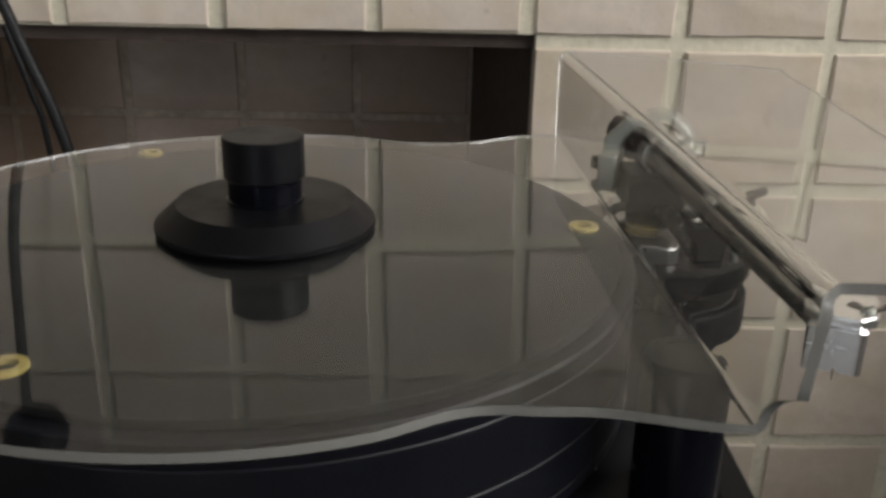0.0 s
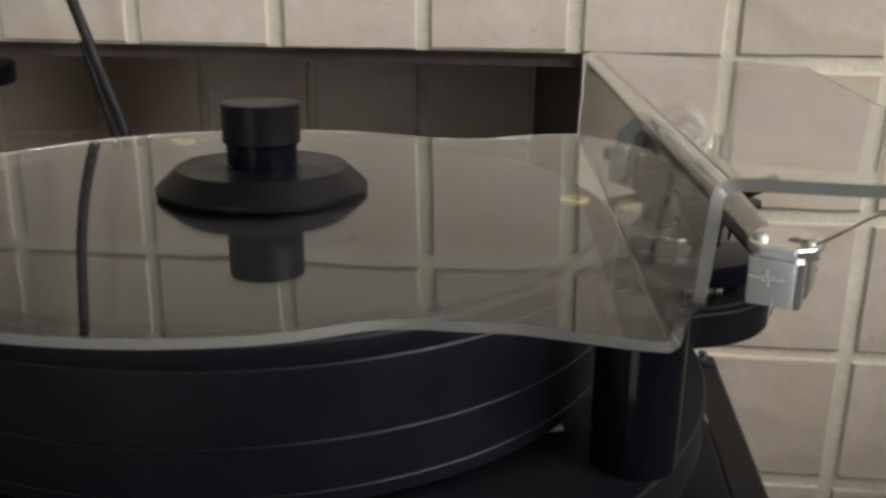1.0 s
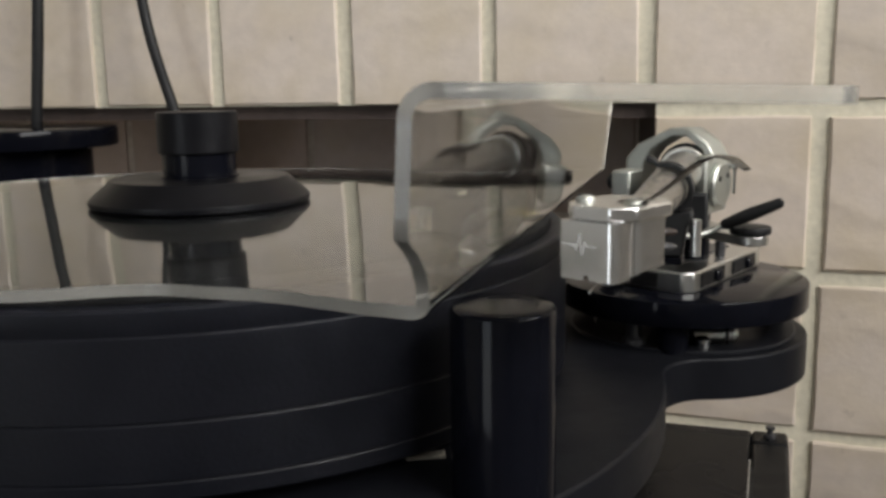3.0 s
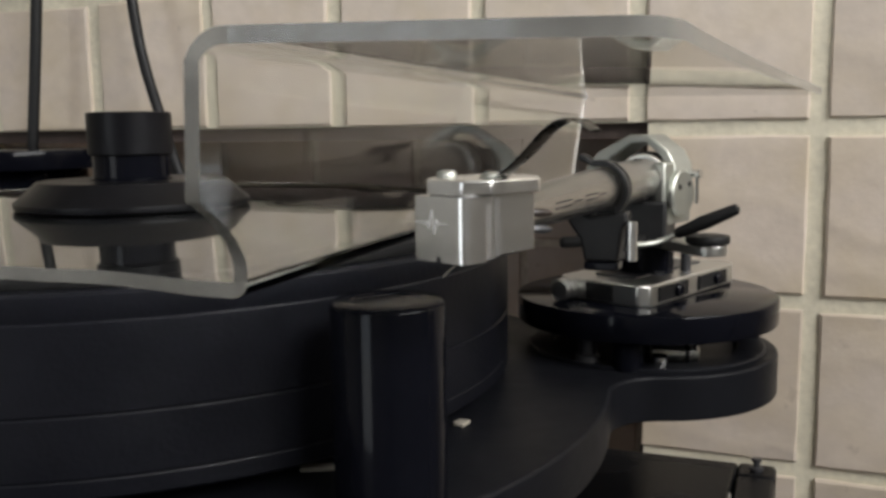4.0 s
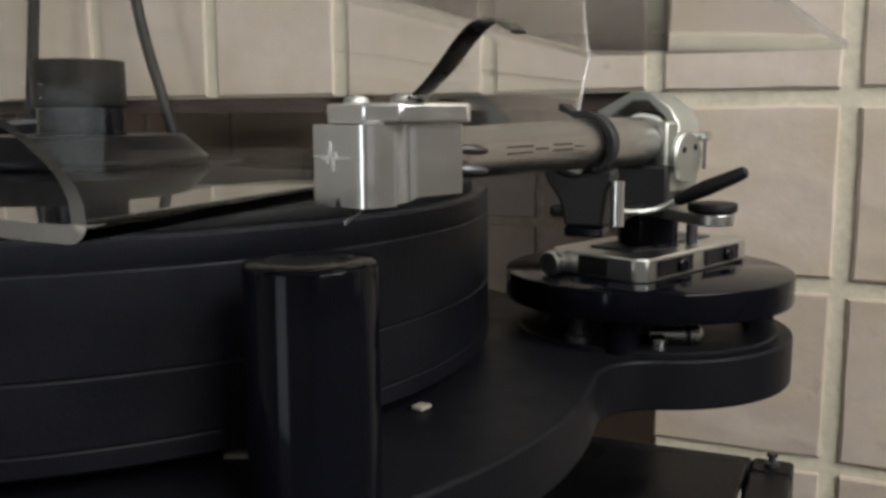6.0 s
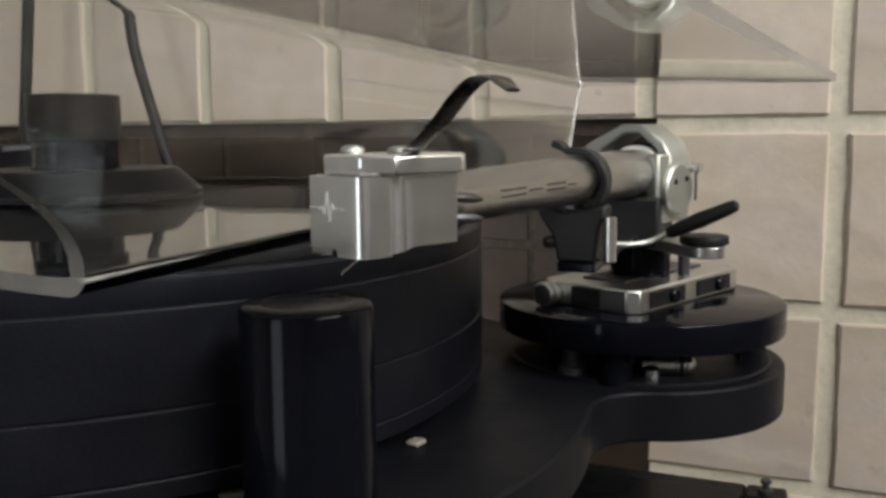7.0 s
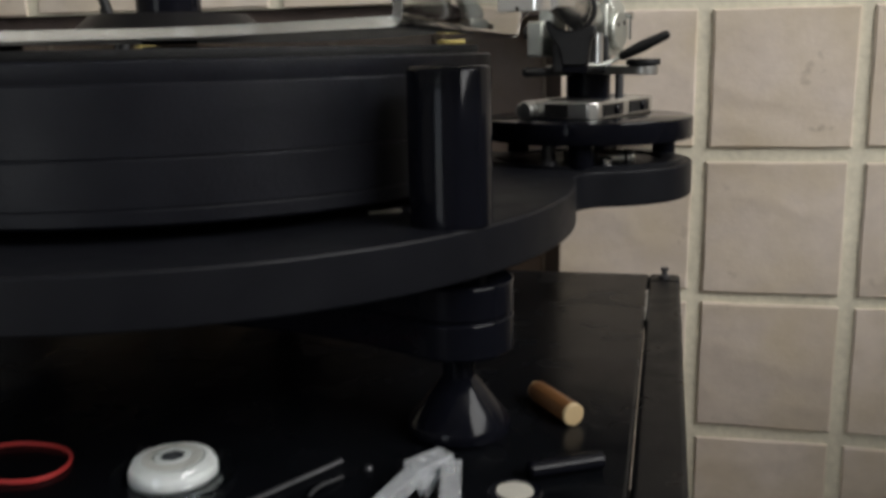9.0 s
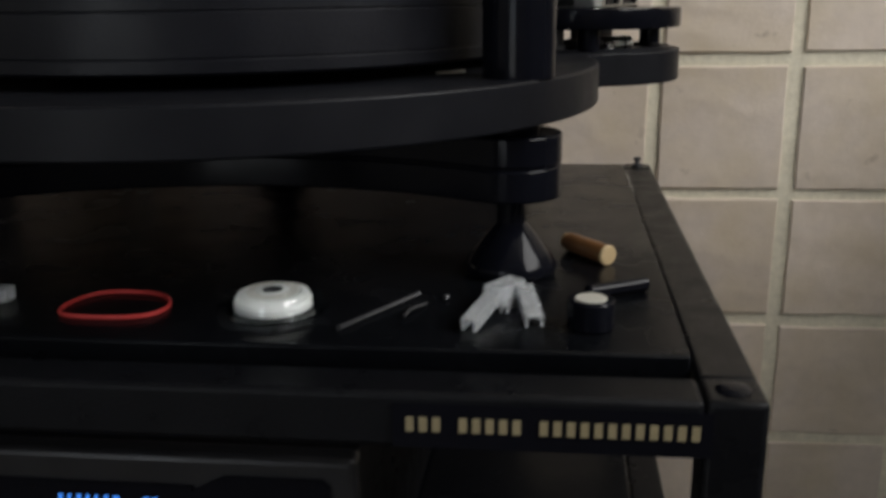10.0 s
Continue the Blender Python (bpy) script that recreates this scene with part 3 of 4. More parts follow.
def cover_line():
    """Stations along the bent sheet: (x, z, normal x, normal z, front y, back y)."""
    rows = []

    def wing(x):
        return UP_Z + 0.0014 - 0.026 * (x - 0.08)

    def level(x):
        return (COVER_TOP + COVER_LOW) / 2 + 0.0014 * max(0.0, (x + 0.03) / 0.10) ** 1.3

    def front(x):
        yc = SCY - math.sqrt(max(0, SCR ** 2 - (x - SCX) ** 2))
        yt = 0.1505 - 0.0090 * ease((x - 0.028) / 0.045)
        return yc * (1 - ease((x + 0.024) / 0.044)) + yt * ease((x + 0.024) / 0.044)

    def back(x):
        yc = SCY + math.sqrt(max(0, SCR ** 2 - (x - SCX) ** 2))
        yt = 0.4245 + 0.017 * ease((x - 0.0) / 0.065)
        return yc * (1 - ease((x + 0.055) / 0.055)) + yt * ease((x + 0.055) / 0.055)
    n = 40
    for i in range(n):
        a = math.pi * (0.5 * (i + 0.35) / n)
        x = SCX - SCR * math.cos(a) * 0.9999
        rows.append((x, level(x), 0, 1, front(x), back(x)))
    xe, r = 0.0707, 0.0024
    for i in range(1, 31):
        x = SCX + (xe - SCX) * i / 30
        rows.append((x, level(x), 0, 1, front(x), back(x)))
    zl = level(xe)
    lean = 0.10
    for i in range(1, 9):
        a = (math.pi / 2 - lean) * i / 8
        x, z = xe + r * math.sin(a), zl + r * (1 - math.cos(a))
        rows.append((x, z, -math.sin(a), math.cos(a), 0.1416 - 0.0004 * (i / 8) ** 2, 0.4415 + 0.003 * i / 8))
    bx, bz = rows[-1][0], rows[-1][1]
    tx, tz = 0.0756, wing(0.0800) - 0.0042
    kink = 0.1688
    hs = [bz + (kink - bz) * (1 - (1 - i / 12) ** 2) for i in range(1, 13)] + [kink + 0.0006] + [kink + 0.0006 + (tz - kink - 0.0006) * i / 6 for i in range(1, 7)]
    for z in hs:
        t = (z - bz) / (tz - bz)
        u = min(1.0, (z - bz) / (kink - bz))
        yf = 0.1412 - 0.0145 * u * u if z <= kink else 0.1262 - 0.0006 * (z - kink) / (tz - kink)
        rows.append((bx + (tx - bx) * t, z, -math.cos(lean), math.sin(lean), yf, 0.4445 + 0.017 * t))
    r2 = 0.0042
    for i in range(1, 9):
        a = lean + (math.pi / 2 - lean) * i / 8
        x, z = tx + r2 * (1 - math.cos(a)), tz + r2 * math.sin(a)
        rows.append((x, z, -math.cos(a), math.sin(a), 0.126 + 0.003 * i / 8, 0.4615))
    sx = rows[-1][0]
    for i in range(1, 29):
        t = i / 28
        x = sx + (0.1495 - sx) * t
        c = max(0.0, (x - 0.1415) / 0.0080)
        rows.append((x, wing(x), 0, 1, 0.129 + 0.003 * t + 0.008 * (1 - math.sqrt(max(0, 1 - c * c))), 0.4615 - 0.026 * t))
    for i in range(1, 25):
        t = i / 24
        x = 0.1495 + 0.0245 * t
        yb = 0.4355 - 0.010 * t
        yf = 0.140 + (0.4245 - 0.140) * t ** 0.85
        rows.append((x, wing(x), 0, 1, min(yf, yb - 0.0006), yb))
    return rows


bm = bmesh.new()
NV = 24
tops, lows = [], []
for x, z, nx, nz, yf, yb in cover_line():
    tr, lr = [], []
    for j in range(NV + 1):
        y = yf + (yb - yf) * j / NV
        sx = x + SHEAR * (y - 0.133) * ease((x - 0.0) / 0.06) * (1 - ease((x - 0.08) / 0.05))
        tr.append(bm.verts.new((sx + nx * TH / 2, y, z + nz * TH / 2)))
        lr.append(bm.verts.new((sx - nx * TH / 2, y, z - nz * TH / 2)))
    tops.append(tr)
    lows.append(lr)
for i in range(len(tops) - 1):
    for j in range(NV):
        bm.faces.new((tops[i][j], tops[i + 1][j], tops[i + 1][j + 1], tops[i][j + 1]))
        bm.faces.new((lows[i][j], lows[i][j + 1], lows[i + 1][j + 1], lows[i + 1][j]))
    for j in (0, NV):
        bm.faces.new((tops[i][j], lows[i][j], lows[i + 1][j], tops[i + 1][j])).material_index = 1
for i in (0, -1):
    for j in range(NV):
        bm.faces.new((tops[i][j], tops[i][j + 1], lows[i][j + 1], lows[i][j])).material_index = 1
sheet = part("sheet", bm, ACRYLIC, cover, "clear bent acrylic sheet with pale sawn edges", angle=40)
sheet.data.materials.append(ACRYLIC_EDGE)
sheet.visible_shadow = False
for x, y in ((-0.1519, 0.4005), (0.0535, 0.2986), (-0.128, 0.174)):
    part("pad", lathe([(0.0036, 0.1468), (0.0057, 0.1468), (0.0062, 0.1473), (0.0062, 0.1485), (0.0060, 0.1487), (0.0036, 0.1487), (0.0036, 0.1468)], (x, y, 0), 28), BRASS, cover, "yellow ring pad")

# ---------------------------------------------------------------- tonearm
arm = thing("tonearm", PX, PY, 0.109, "silver pivoted tonearm with black arm rest and lift lever", "tonearm")
A, B, D = Vector((0.1125, 0.3563, 0)), Vector((0.1414, 0.4321, 0)), Vector((0.0725, 0.3741, 0))
ex, ey = (D - A).normalized(), (B - A).normalized()
PL = Matrix(((-ex.x, ey.x, 0, A.x), (-ex.y, ey.y, 0, A.y), (0, 0, 1, 0.109), (0, 0, 0, 1)))   # base plate: x to its near corner, y back
LX, LY = (D - A).length, (B - A).length
ch = 0.004
base_plate = part("base_plate", prism([(-LX + ch, 0), (-ch, 0), (0, ch), (0, LY - ch), (-ch, LY), (-LX + ch, LY), (-LX, LY - ch), (-LX, ch)], 0.0, 0.0090, PL), SATIN_CHROME, arm, "satin chromed sliding base plate", bevel=0.0008)
for y0, y1 in ((0.010, 0.034), (0.044, 0.070)):
    part("slot", box(0.0001, 0.0007, y0, y1, 0.0016, 0.0074, PL), RUBBER, base_plate)
    c = PL @ Vector((0.0006, (y0 + y1) / 2 + 0.003, 0.0045))
    part("screw", lathe([(0, 0), (0.0028, 0), (0.0028, 0.0014), (0.0020, 0.002), (0, 0.002)], c, 16, axis=(PL.to_3x3() @ Vector((1, 0, 0)))), GLOSS_BLACK, base_plate)
part("slot", box(-LX * 0.64, -LX * 0.34, -0.0007, -0.0001, 0.0012, 0.0078, PL), RUBBER, base_plate)
part("adjust_knob", lathe([(0, 0), (0.0040, 0), (0.0044, 0.0005), (0.0044, 0.0030), (0.0036, 0.0036), (0.0036, 0.0050), (0.0046, 0.0056), (0.0046, 0.0078), (0.0040, 0.0084), (0, 0.0084)],
                          PL @ Vector((-LX + 0.0075, 0.0002, 0.0047)), 28, axis=(PL.to_3x3() @ Vector((0, -1, 0)))), SATIN_CHROME, base_plate, "bright adjusting knob")
part("base_track", box(-LX * 0.72, -LX * 0.28, 0.012, LY - 0.012, 0.0091, 0.0098, PL), GREY_METAL, base_plate)
QX, QY = 0.1065, 0.3960
part("pillar", lathe([(0, 0.118), (0.0115, 0.118), (0.0115, 0.1300), (0.0125, 0.1304), (0.0125, 0.1316), (0, 0.1316)], (QX, QY, 0), 40), GLOSS_BLACK, arm, "black arm pillar")
part("thin_rod", lathe([(0, 0.118), (0.0022, 0.118), (0.0022, 0.1312), (0, 0.1312)], (0.1225, 0.4010, 0), 16), GREY_METAL, arm)
K = Vector((0.1349, 0.3588))
lift_dir = (K - Vector((QX, QY))).normalized()
side_v = Vector((-lift_dir.y, lift_dir.x))
out = []
for i in range(13):
    a = -math.pi / 2 + math.pi * i / 12
    q = K + lift_dir * 0.0072 * math.cos(a) + side_v * 0.0072 * math.sin(a)
    out.append((q.x, q.y))
for q in (Vector((QX, QY)) + side_v * 0.0085, Vector((QX, QY)) - lift_dir * 0.034 + side_v * 0.006, Vector((QX, QY)) - lift_dir * 0.034 - side_v * 0.006, Vector((QX, QY)) - side_v * 0.0085):
    out.append((q.x, q.y))
lift = part("lift_platform", prism(out, 0.1312, 0.1352), SATIN_CHROME, arm, "satin chromed lift platform with rounded end", bevel=0.0005)
part("lift_cap", lathe(disc_profile(0.0082, 0.1356, 0.1386, 0.0006), (K.x, K.y, 0), 32), RUBBER, lift, "black round cap")
part("lift_cap_pin", lathe([(0, 0.1350), (0.0065, 0.1350), (0.0065, 0.1357), (0, 0.1357)], (K.x, K.y, 0), 24), GLOSS_BLACK, lift)
# lever: thin bent wire with a tapered black grip
lever = part("lift_lever", sweep(curve_points([(0.1075, 0.338, 0.1368), (0.1130, 0.3440, 0.1362), (0.1190, 0.3480, 0.1372), (0.1255, 0.3500, 0.1405)], 6), [0.0011] * 19, 10), YOKE_METAL, arm, "thin satin chromed lift lever")
part("lever_grip", sweep([(0.1238, 0.3497, 0.1394), (0.1250, 0.3498, 0.1401), (0.1340, 0.3490, 0.1443), (0.1440, 0.3481, 0.1489), (0.1459, 0.3480, 0.1498), (0.1466, 0.3479, 0.1501)],
                         [0.0012, 0.0021, 0.0027, 0.0022, 0.0019, 0.0008], 16), RUBBER, lever, "tapered black grip")
part("side_rod", sweep([(0.0760, 0.3680, 0.1328), (0.0768, 0.3686, 0.1328), (0.0950, 0.3830, 0.1328), (0.0990, 0.3862, 0.1328)], [0.0018, 0.0024, 0.0024, 0.0024], 16), RUBBER, arm, "short black side rod")
# bearing housing: squared yoke with a chamfered arch and a pivot disc


def ring_prism(outer, inner, y0, y1):
    """Upright frame in the xz plane between two outlines with as many corners."""
    bm = bmesh.new()
    n = len(outer)
    v = [[bm.verts.new((x, y, z)) for x, z in o] for y in (y0, y1) for o in (outer, inner)]
    for i in range(n - 1):
        j = i + 1
        bm.faces.new((v[0][i], v[0][j], v[1][j], v[1][i]))
        bm.faces.new((v[2][i], v[3][i], v[3][j], v[2][j]))
        bm.faces.new((v[0][i], v[2][i], v[2][j], v[0][j]))
        bm.faces.new((v[1][i], v[1][j], v[3][j], v[3][i]))
    for i in (0, n - 1):
        bm.faces.new((v[0][i], v[1][i], v[3][i], v[2][i]))
    return bm


housing = part("bearing_housing", ring_prism([(0.1220, 0.1400), (0.1225, 0.1640), (0.1190, 0.1700), (0.1100, 0.1762), (0.1015, 0.1762), (0.0865, 0.1690), (0.0805, 0.1625), (0.0810, 0.1400)],
                                             [(0.1182, 0.1400), (0.1186, 0.1630), (0.1165, 0.1670), (0.1095, 0.1726), (0.1030, 0.1726), (0.0935, 0.1668), (0.0895, 0.1612), (0.0895, 0.1400)], 0.3860, 0.4020), YOKE_METAL, arm, "satin metal bearing yoke", bevel=0.0010, segments=3)
part("cheek", box(0.0808, 0.0900, 0.3720, 0.3858, 0.1400, 0.1580), YOKE_METAL, housing, bevel=0.0012)
part("bias_knob", lathe([(0, 0), (0.0030, 0), (0.0034, 0.0005), (0.0034, 0.0035), (0.0030, 0.0040), (0, 0.0040)], (0.0807, 0.3790, 0.1525), 24, axis=(-1, 0, 0)), RUBBER, housing, "small black knob")
part("cheek", box(0.1176, 0.1228, 0.3770, 0.3859, 0.1400, 0.1655), YOKE_METAL, housing, bevel=0.0012)
part("pivot_block", box(0.0900, 0.1178, 0.3700, 0.4020, 0.1318, 0.1500), RUBBER, arm, bevel=0.0012)
part("pivot_disc", lathe([(0, 0), (0.0092, 0), (0.0096, 0.0006), (0.0096, 0.0022), (0.0088, 0.0030), (0, 0.0030)], (0.1227, 0.3885, 0.1525), 40, axis=(1, 0, 0)), YOKE_METAL, housing, "round pivot cover with two holes")
for dy, dz in ((-0.0038, 0.0028), (0.0042, 0.0036)):
    part("hole", lathe([(0, 0), (0.0011, 0), (0.0011, 0.0003), (0, 0.0003)], (0.1257, 0.3885 + dy, 0.1525 + dz), 12, axis=(1, 0, 0)), RUBBER, housing)
part("pin", sweep([(0.1272, 0.3965, 0.148), (0.1272, 0.3965, 0.1585)], [0.0008, 0.0008], 8), CHROME, housing)
part("bias_rod", sweep([(0.1215, 0.399, 0.160), (0.1280, 0.399, 0.160)], [0.0018, 0.0018], 10), CHROME, housing)
TURN = Matrix.Translation((0.1065, 0.392, 0)) @ pose(0, 0, 0, 0, 0, -20) @ Matrix.Translation((-0.1065, -0.392, 0))
for ob in [housing] + list(housing.children):
    ob.data.transform(TURN)
# counterweight behind the yoke
part("counterweight", lathe([(0, 0), (0.0090, 0), (0.0100, 0.001), (0.0100, 0.028), (0.0090, 0.029), (0, 0.029)], (0.1030, 0.4220, 0.1550), 48, axis=(-0.02, 1, -0.03)), GLOSS_BLACK, arm, "black counterweight")
part("rear_stub", sweep([(0.1050, 0.398, 0.1590), (0.1030, 0.456, 0.1565)], [0.006, 0.006], 20), GREY_METAL, arm)
# tapered tube
tube_line = curve_points([(0.1066, 0.1890, 0.1617), (0.1066, 0.215, 0.1613), (0.1065, 0.255, 0.1607), (0.1065, 0.320, 0.1596), (0.1065, 0.397, 0.1580)], 8)
tube_radii = [0.0046 + 0.0222 * (p.y - 0.1885) for p in tube_line]
part("arm_tube", sweep(tube_line, tube_radii, 40), ALU_TUBE, arm, "tapered satin metal arm tube")
part("tube_collar", sweep([(0.1065, 0.3800, 0.1584), (0.1065, 0.3805, 0.1584), (0.1065, 0.3905, 0.1582), (0.1065, 0.3910, 0.1582)], [0.0096, 0.0101, 0.0101, 0.0096], 40), SATIN_CHROME, arm, "bright collar at the arm bearing")
part("tube_ring", sweep([(0.1065, 0.3912, 0.1582), (0.1065, 0.3965, 0.1581)], [0.0112, 0.0112], 40), RUBBER, arm)
for k, (y0, y1) in enumerate(((0.216, 0.232), (0.234, 0.243), (0.247, 0.262), (0.264, 0.272))):
    for dz in ((0.0, 0.0013) if k in (0, 2) else (0.0006,)):
        ends = [Vector((0.1064 + 0.0046 + 0.0222 * (y - 0.1885), y, 0.1608 - 0.0150 * (y - 0.215) + dz)) for y in (y0, y1)]
        part("tube_mark", sweep(ends, [0.00025, 0.00025], 6), RUBBER, arm)
# arm rest: black bracket and open clip round the tube
rest = part("arm_rest", prism([(0.1020, 0.1368), (0.1125, 0.1368), (0.1128, 0.1376), (0.1140, 0.1470), (0.1158, 0.1508), (0.1154, 0.1532), (0.1110, 0.1522), (0.1040, 0.1512), (0.1000, 0.1524), (0.0962, 0.1560), (0.0945, 0.1548), (0.0970, 0.1490), (0.1005, 0.1440)],
                              -0.302, -0.293, pose(0, 0, 0, 90, 0, 0)), RUBBER, arm, "black arm rest bracket", bevel=0.0010)
arc = [radians(a) for a in range(-56, 112, 9)]
hook_out = [(0.1065 + 0.0095 * math.cos(a), 0.1599 + 0.0095 * math.sin(a)) for a in arc] + [(0.1020, 0.1708), (0.1000, 0.1716)]
hook_in = [(0.1065 + 0.0075 * math.cos(a), 0.1599 + 0.0075 * math.sin(a)) for a in arc] + [(0.1022, 0.1686), (0.0996, 0.1695)]
part("clip", ring_prism(hook_out, hook_in, 0.2935, 0.3005), RUBBER, rest, "black open clip over the tube", bevel=0.0005)
part("rest_post", sweep([(0.1170, 0.2935, 0.1375), (0.1170, 0.2935, 0.1500)], [0.0019, 0.0019], 14), ALU, rest, "short chromed post")
part("rest_foot", box(0.1018, 0.1128, 0.2935, 0.3030, 0.1338, 0.1367), GLOSS_BLACK, rest, bevel=0.0006)
part("rest_link", box(0.1022, 0.1105, 0.3031, 0.386, 0.1338, 0.1366), RUBBER, rest, bevel=0.0008)

# headshell and cartridge, turned to the offset angle
f = Vector((-0.427, -0.904, 0))
r = Vector((0.904, -0.427, 0))
HS = Matrix(((r.x, -f.x, 0, 0.10085), (r.y, -f.y, 0, 0.1670), (0, 0, 1, 0), (0, 0, 0, 1)))     # x to the right, y back along the shell
shell = part("headshell", prism([(-0.0048, 0.0015), (0.0048, 0.0015), (0.0090, 0.0058), (0.0092, 0.0196), (0.0050, 0.0240), (-0.0003, 0.0258), (-0.0090, 0.0212), (-0.0094, 0.0150), (-0.0090, 0.0058)],
                                0.1674, 0.1706, HS), ALU, arm, "brushed aluminium headshell plate", bevel=0.0005)
part("shell_neck", sweep([(0.1066, 0.1893, 0.1630), (0.1066, 0.1900, 0.1630), (0.1066, 0.1960, 0.1617), (0.1066, 0.1975, 0.1616)], [0.0044, 0.0051, 0.0051, 0.0047], 32), ALU_TUBE, arm)
for x in (-0.0063, 0.0063):
    p = HS @ Vector((x, 0.0085, 0.1706))
    sc = part("screw", lathe([(0, 0), (0.0020, 0), (0.0022, 0.0004), (0.0019, 0.0010), (0.0010, 0.0014), (0, 0.0014)], p, 20), YOKE_METAL, shell, "small metal screw head")
    part("screw_slot", box(-0.0017, 0.0017, -0.0003, 0.0003, 0.0011, 0.0015, Matrix.Translation(p) @ pose(0, 0, 0, 0, 0, 30)), GREY_METAL, sc)


def rounded(outline, n=8):
    """Plan outline with some corners rounded: rows of x, y, radius."""
    pts = []
    m = len(outline)
    for i, (x, y, rad) in enumerate(outline):
        p = Vector((x, y))
        if rad <= 0:
            pts.append((x, y))
            continue
        a = (Vector(outline[i - 1][:2]) - p).normalized()
        b = (Vector(outline[(i + 1) % m][:2]) - p).normalized()
        for k in range(n + 1):
            t = k / n
            q = p + a * rad * (1 - t) ** 2 + b * rad * t ** 2
            pts.append((q.x, q.y))
    return pts


cart = part("cartridge", prism(rounded([(-0.0070, 0.0, 0.0006), (-0.0008, 0.0, 0), (-0.0004, 0.0, 0), (0.0004, 0.0, 0), (0.0008, 0.0, 0), (0.0070, 0.0, 0.0024), (0.0070, 0.0062, 0.0004), (0.0052, 0.0066, 0.0008), (0.0052, 0.0080, 0.0008), (0.0073, 0.0084, 0.0022), (0.0073, 0.0200, 0.0003),
                                        (-0.0073, 0.0200, 0.0003), (-0.0073, 0.0088, 0.0016), (-0.0052, 0.0080, 0.0008), (-0.0052, 0.0066, 0.0008), (-0.0070, 0.0062, 0.0004)]), 0.1546, 0.1673, HS), ALU, arm, "silver aluminium phono cartridge", bevel=0.00025)
for v in cart.data.vertices:
    q = HS.inverted() @ v.co
    if v.co.z < 0.156:
        v.co.z += 0.0013 * ease((q.y - 0.007) / 0.004)
        if abs(q.x) < 0.0006 and q.y < 0.001:
            v.co.z += 0.0012
line = [(-0.0066, 0.1622), (-0.0042, 0.1622), (-0.0037, 0.1618), (-0.0031, 0.1625), (-0.0026, 0.1611), (-0.0018, 0.1648), (-0.0011, 0.1600), (-0.0004, 0.1630), (0.0002, 0.1620), (0.0009, 0.1622), (0.0028, 0.1622)]
bm = bmesh.new()
for (x0, z0), (x1, z1) in zip(line, line[1:]):
    d = Vector((x1 - x0, z1 - z0)).normalized() * 0.00008
    vs = [bm.verts.new(HS @ Vector((x + sx, y, z + sz))) for y in (-0.00002, -0.00012) for x, z, sx, sz in ((x0, z0, -d.y, d.x), (x1, z1, -d.y, d.x), (x1, z1, d.y, -d.x), (x0, z0, d.y, -d.x))]
    for q in ((0, 1, 2, 3), (4, 7, 6, 5), (0, 4, 5, 1), (1, 5, 6, 2), (2, 6, 7, 3), (3, 7, 4, 0)):
        bm.faces.new([vs[i] for i in q])
part("pulse_mark", bm, WHITE_INK, cart, "white zigzag line mark", smooth=False)
part("cantilever", sweep([HS @ Vector((0.0, 0.0075, 0.1552)), HS @ Vector((0.0, 0.0015, 0.1520)), HS @ Vector((0.0, 0.0012, 0.1514))], [0.00025, 0.00022, 0.0001], 8), CHROME, cart)
for x, z in ((-0.0050, 0.1632), (0.0052, 0.1632), (-0.0050, 0.1598), (0.0052, 0.1598)):
    s = 1 if x > 0 else -1
    lead = part("lead", sweep(curve_points([HS @ Vector((x, 0.0198, z)), HS @ Vector((x + s * 0.0008, 0.0225, z - 0.0002)), HS @ Vector((x + s * 0.0014, 0.0262, z - 0.0006))], 5), [0.0006, 0.0006, 0.0007, 0.0008, 0.0009, 0.0009, 0.0009, 0.0009, 0.0008, 0.0006, 0.0004], 10), LEAD_BROWN if z > 0.161 else GREY_METAL, cart)
fb = Vector((0.1105, 0.1735, 0.1704))
part("finger_lift", sweep(curve_points([HS @ Vector((0.0015, 0.0125, 0.1708)), fb + Vector((0.001, -0.001, 0.0004)), fb + Vector((0.0070, -0.0037, 0.0046)), fb + Vector((0.0122, -0.0064, 0.0092)), fb + Vector((0.0158, -0.0086, 0.0112)), fb + Vector((0.0192, -0.0110, 0.0111)), fb + Vector((0.0223, -0.0131, 0.0092))], 7),
                          [1.0] * 36 + [1.0 - 0.06 * i for i in range(7)], 12, flat=(0.0021, 0.00030)), DARK_STEEL, shell, "curved dark polished finger lift")

# ---------------------------------------------------------------- cables and the unit in the fireplace
cable = part("cable", sweep(curve_points([(-0.345, 0.604, 0.62), (-0.330, 0.602, 0.36), (-0.3195, 0.600, 0.255), (-0.2985, 0.600, 0.180), (-0.2790, 0.600, 0.122), (-0.268, 0.602, 0.06), (-0.25, 0.605, -0.10), (-0.24, 0.60, -0.5575)], 10), [0.0042] * 71, 14), RUBBER)
tagged(cable, "black cable hanging in front of the tiled wall", "cable")
thin = part("cable", sweep(curve_points([(-0.312, 0.612, 0.185), (-0.300, 0.612, 0.140), (-0.292, 0.614, 0.09), (-0.285, 0.614, -0.1), (-0.28, 0.61, -0.557)], 8), [0.0022] * 33, 10), RUBBER)
tagged(thin, "thin black cable beside the thicker one", "cable")
cable2 = part("cable", sweep(curve_points([(-0.40, 0.604, 0.62), (-0.412, 0.602, 0.38), (-0.421, 0.600, 0.27), (-0.430, 0.598, 0.185), (-0.4325, 0.598, 0.1675)], 10), [0.0046] * 41, 14), RUBBER)
tagged(cable2, "black cable running down into the black unit", "cable")
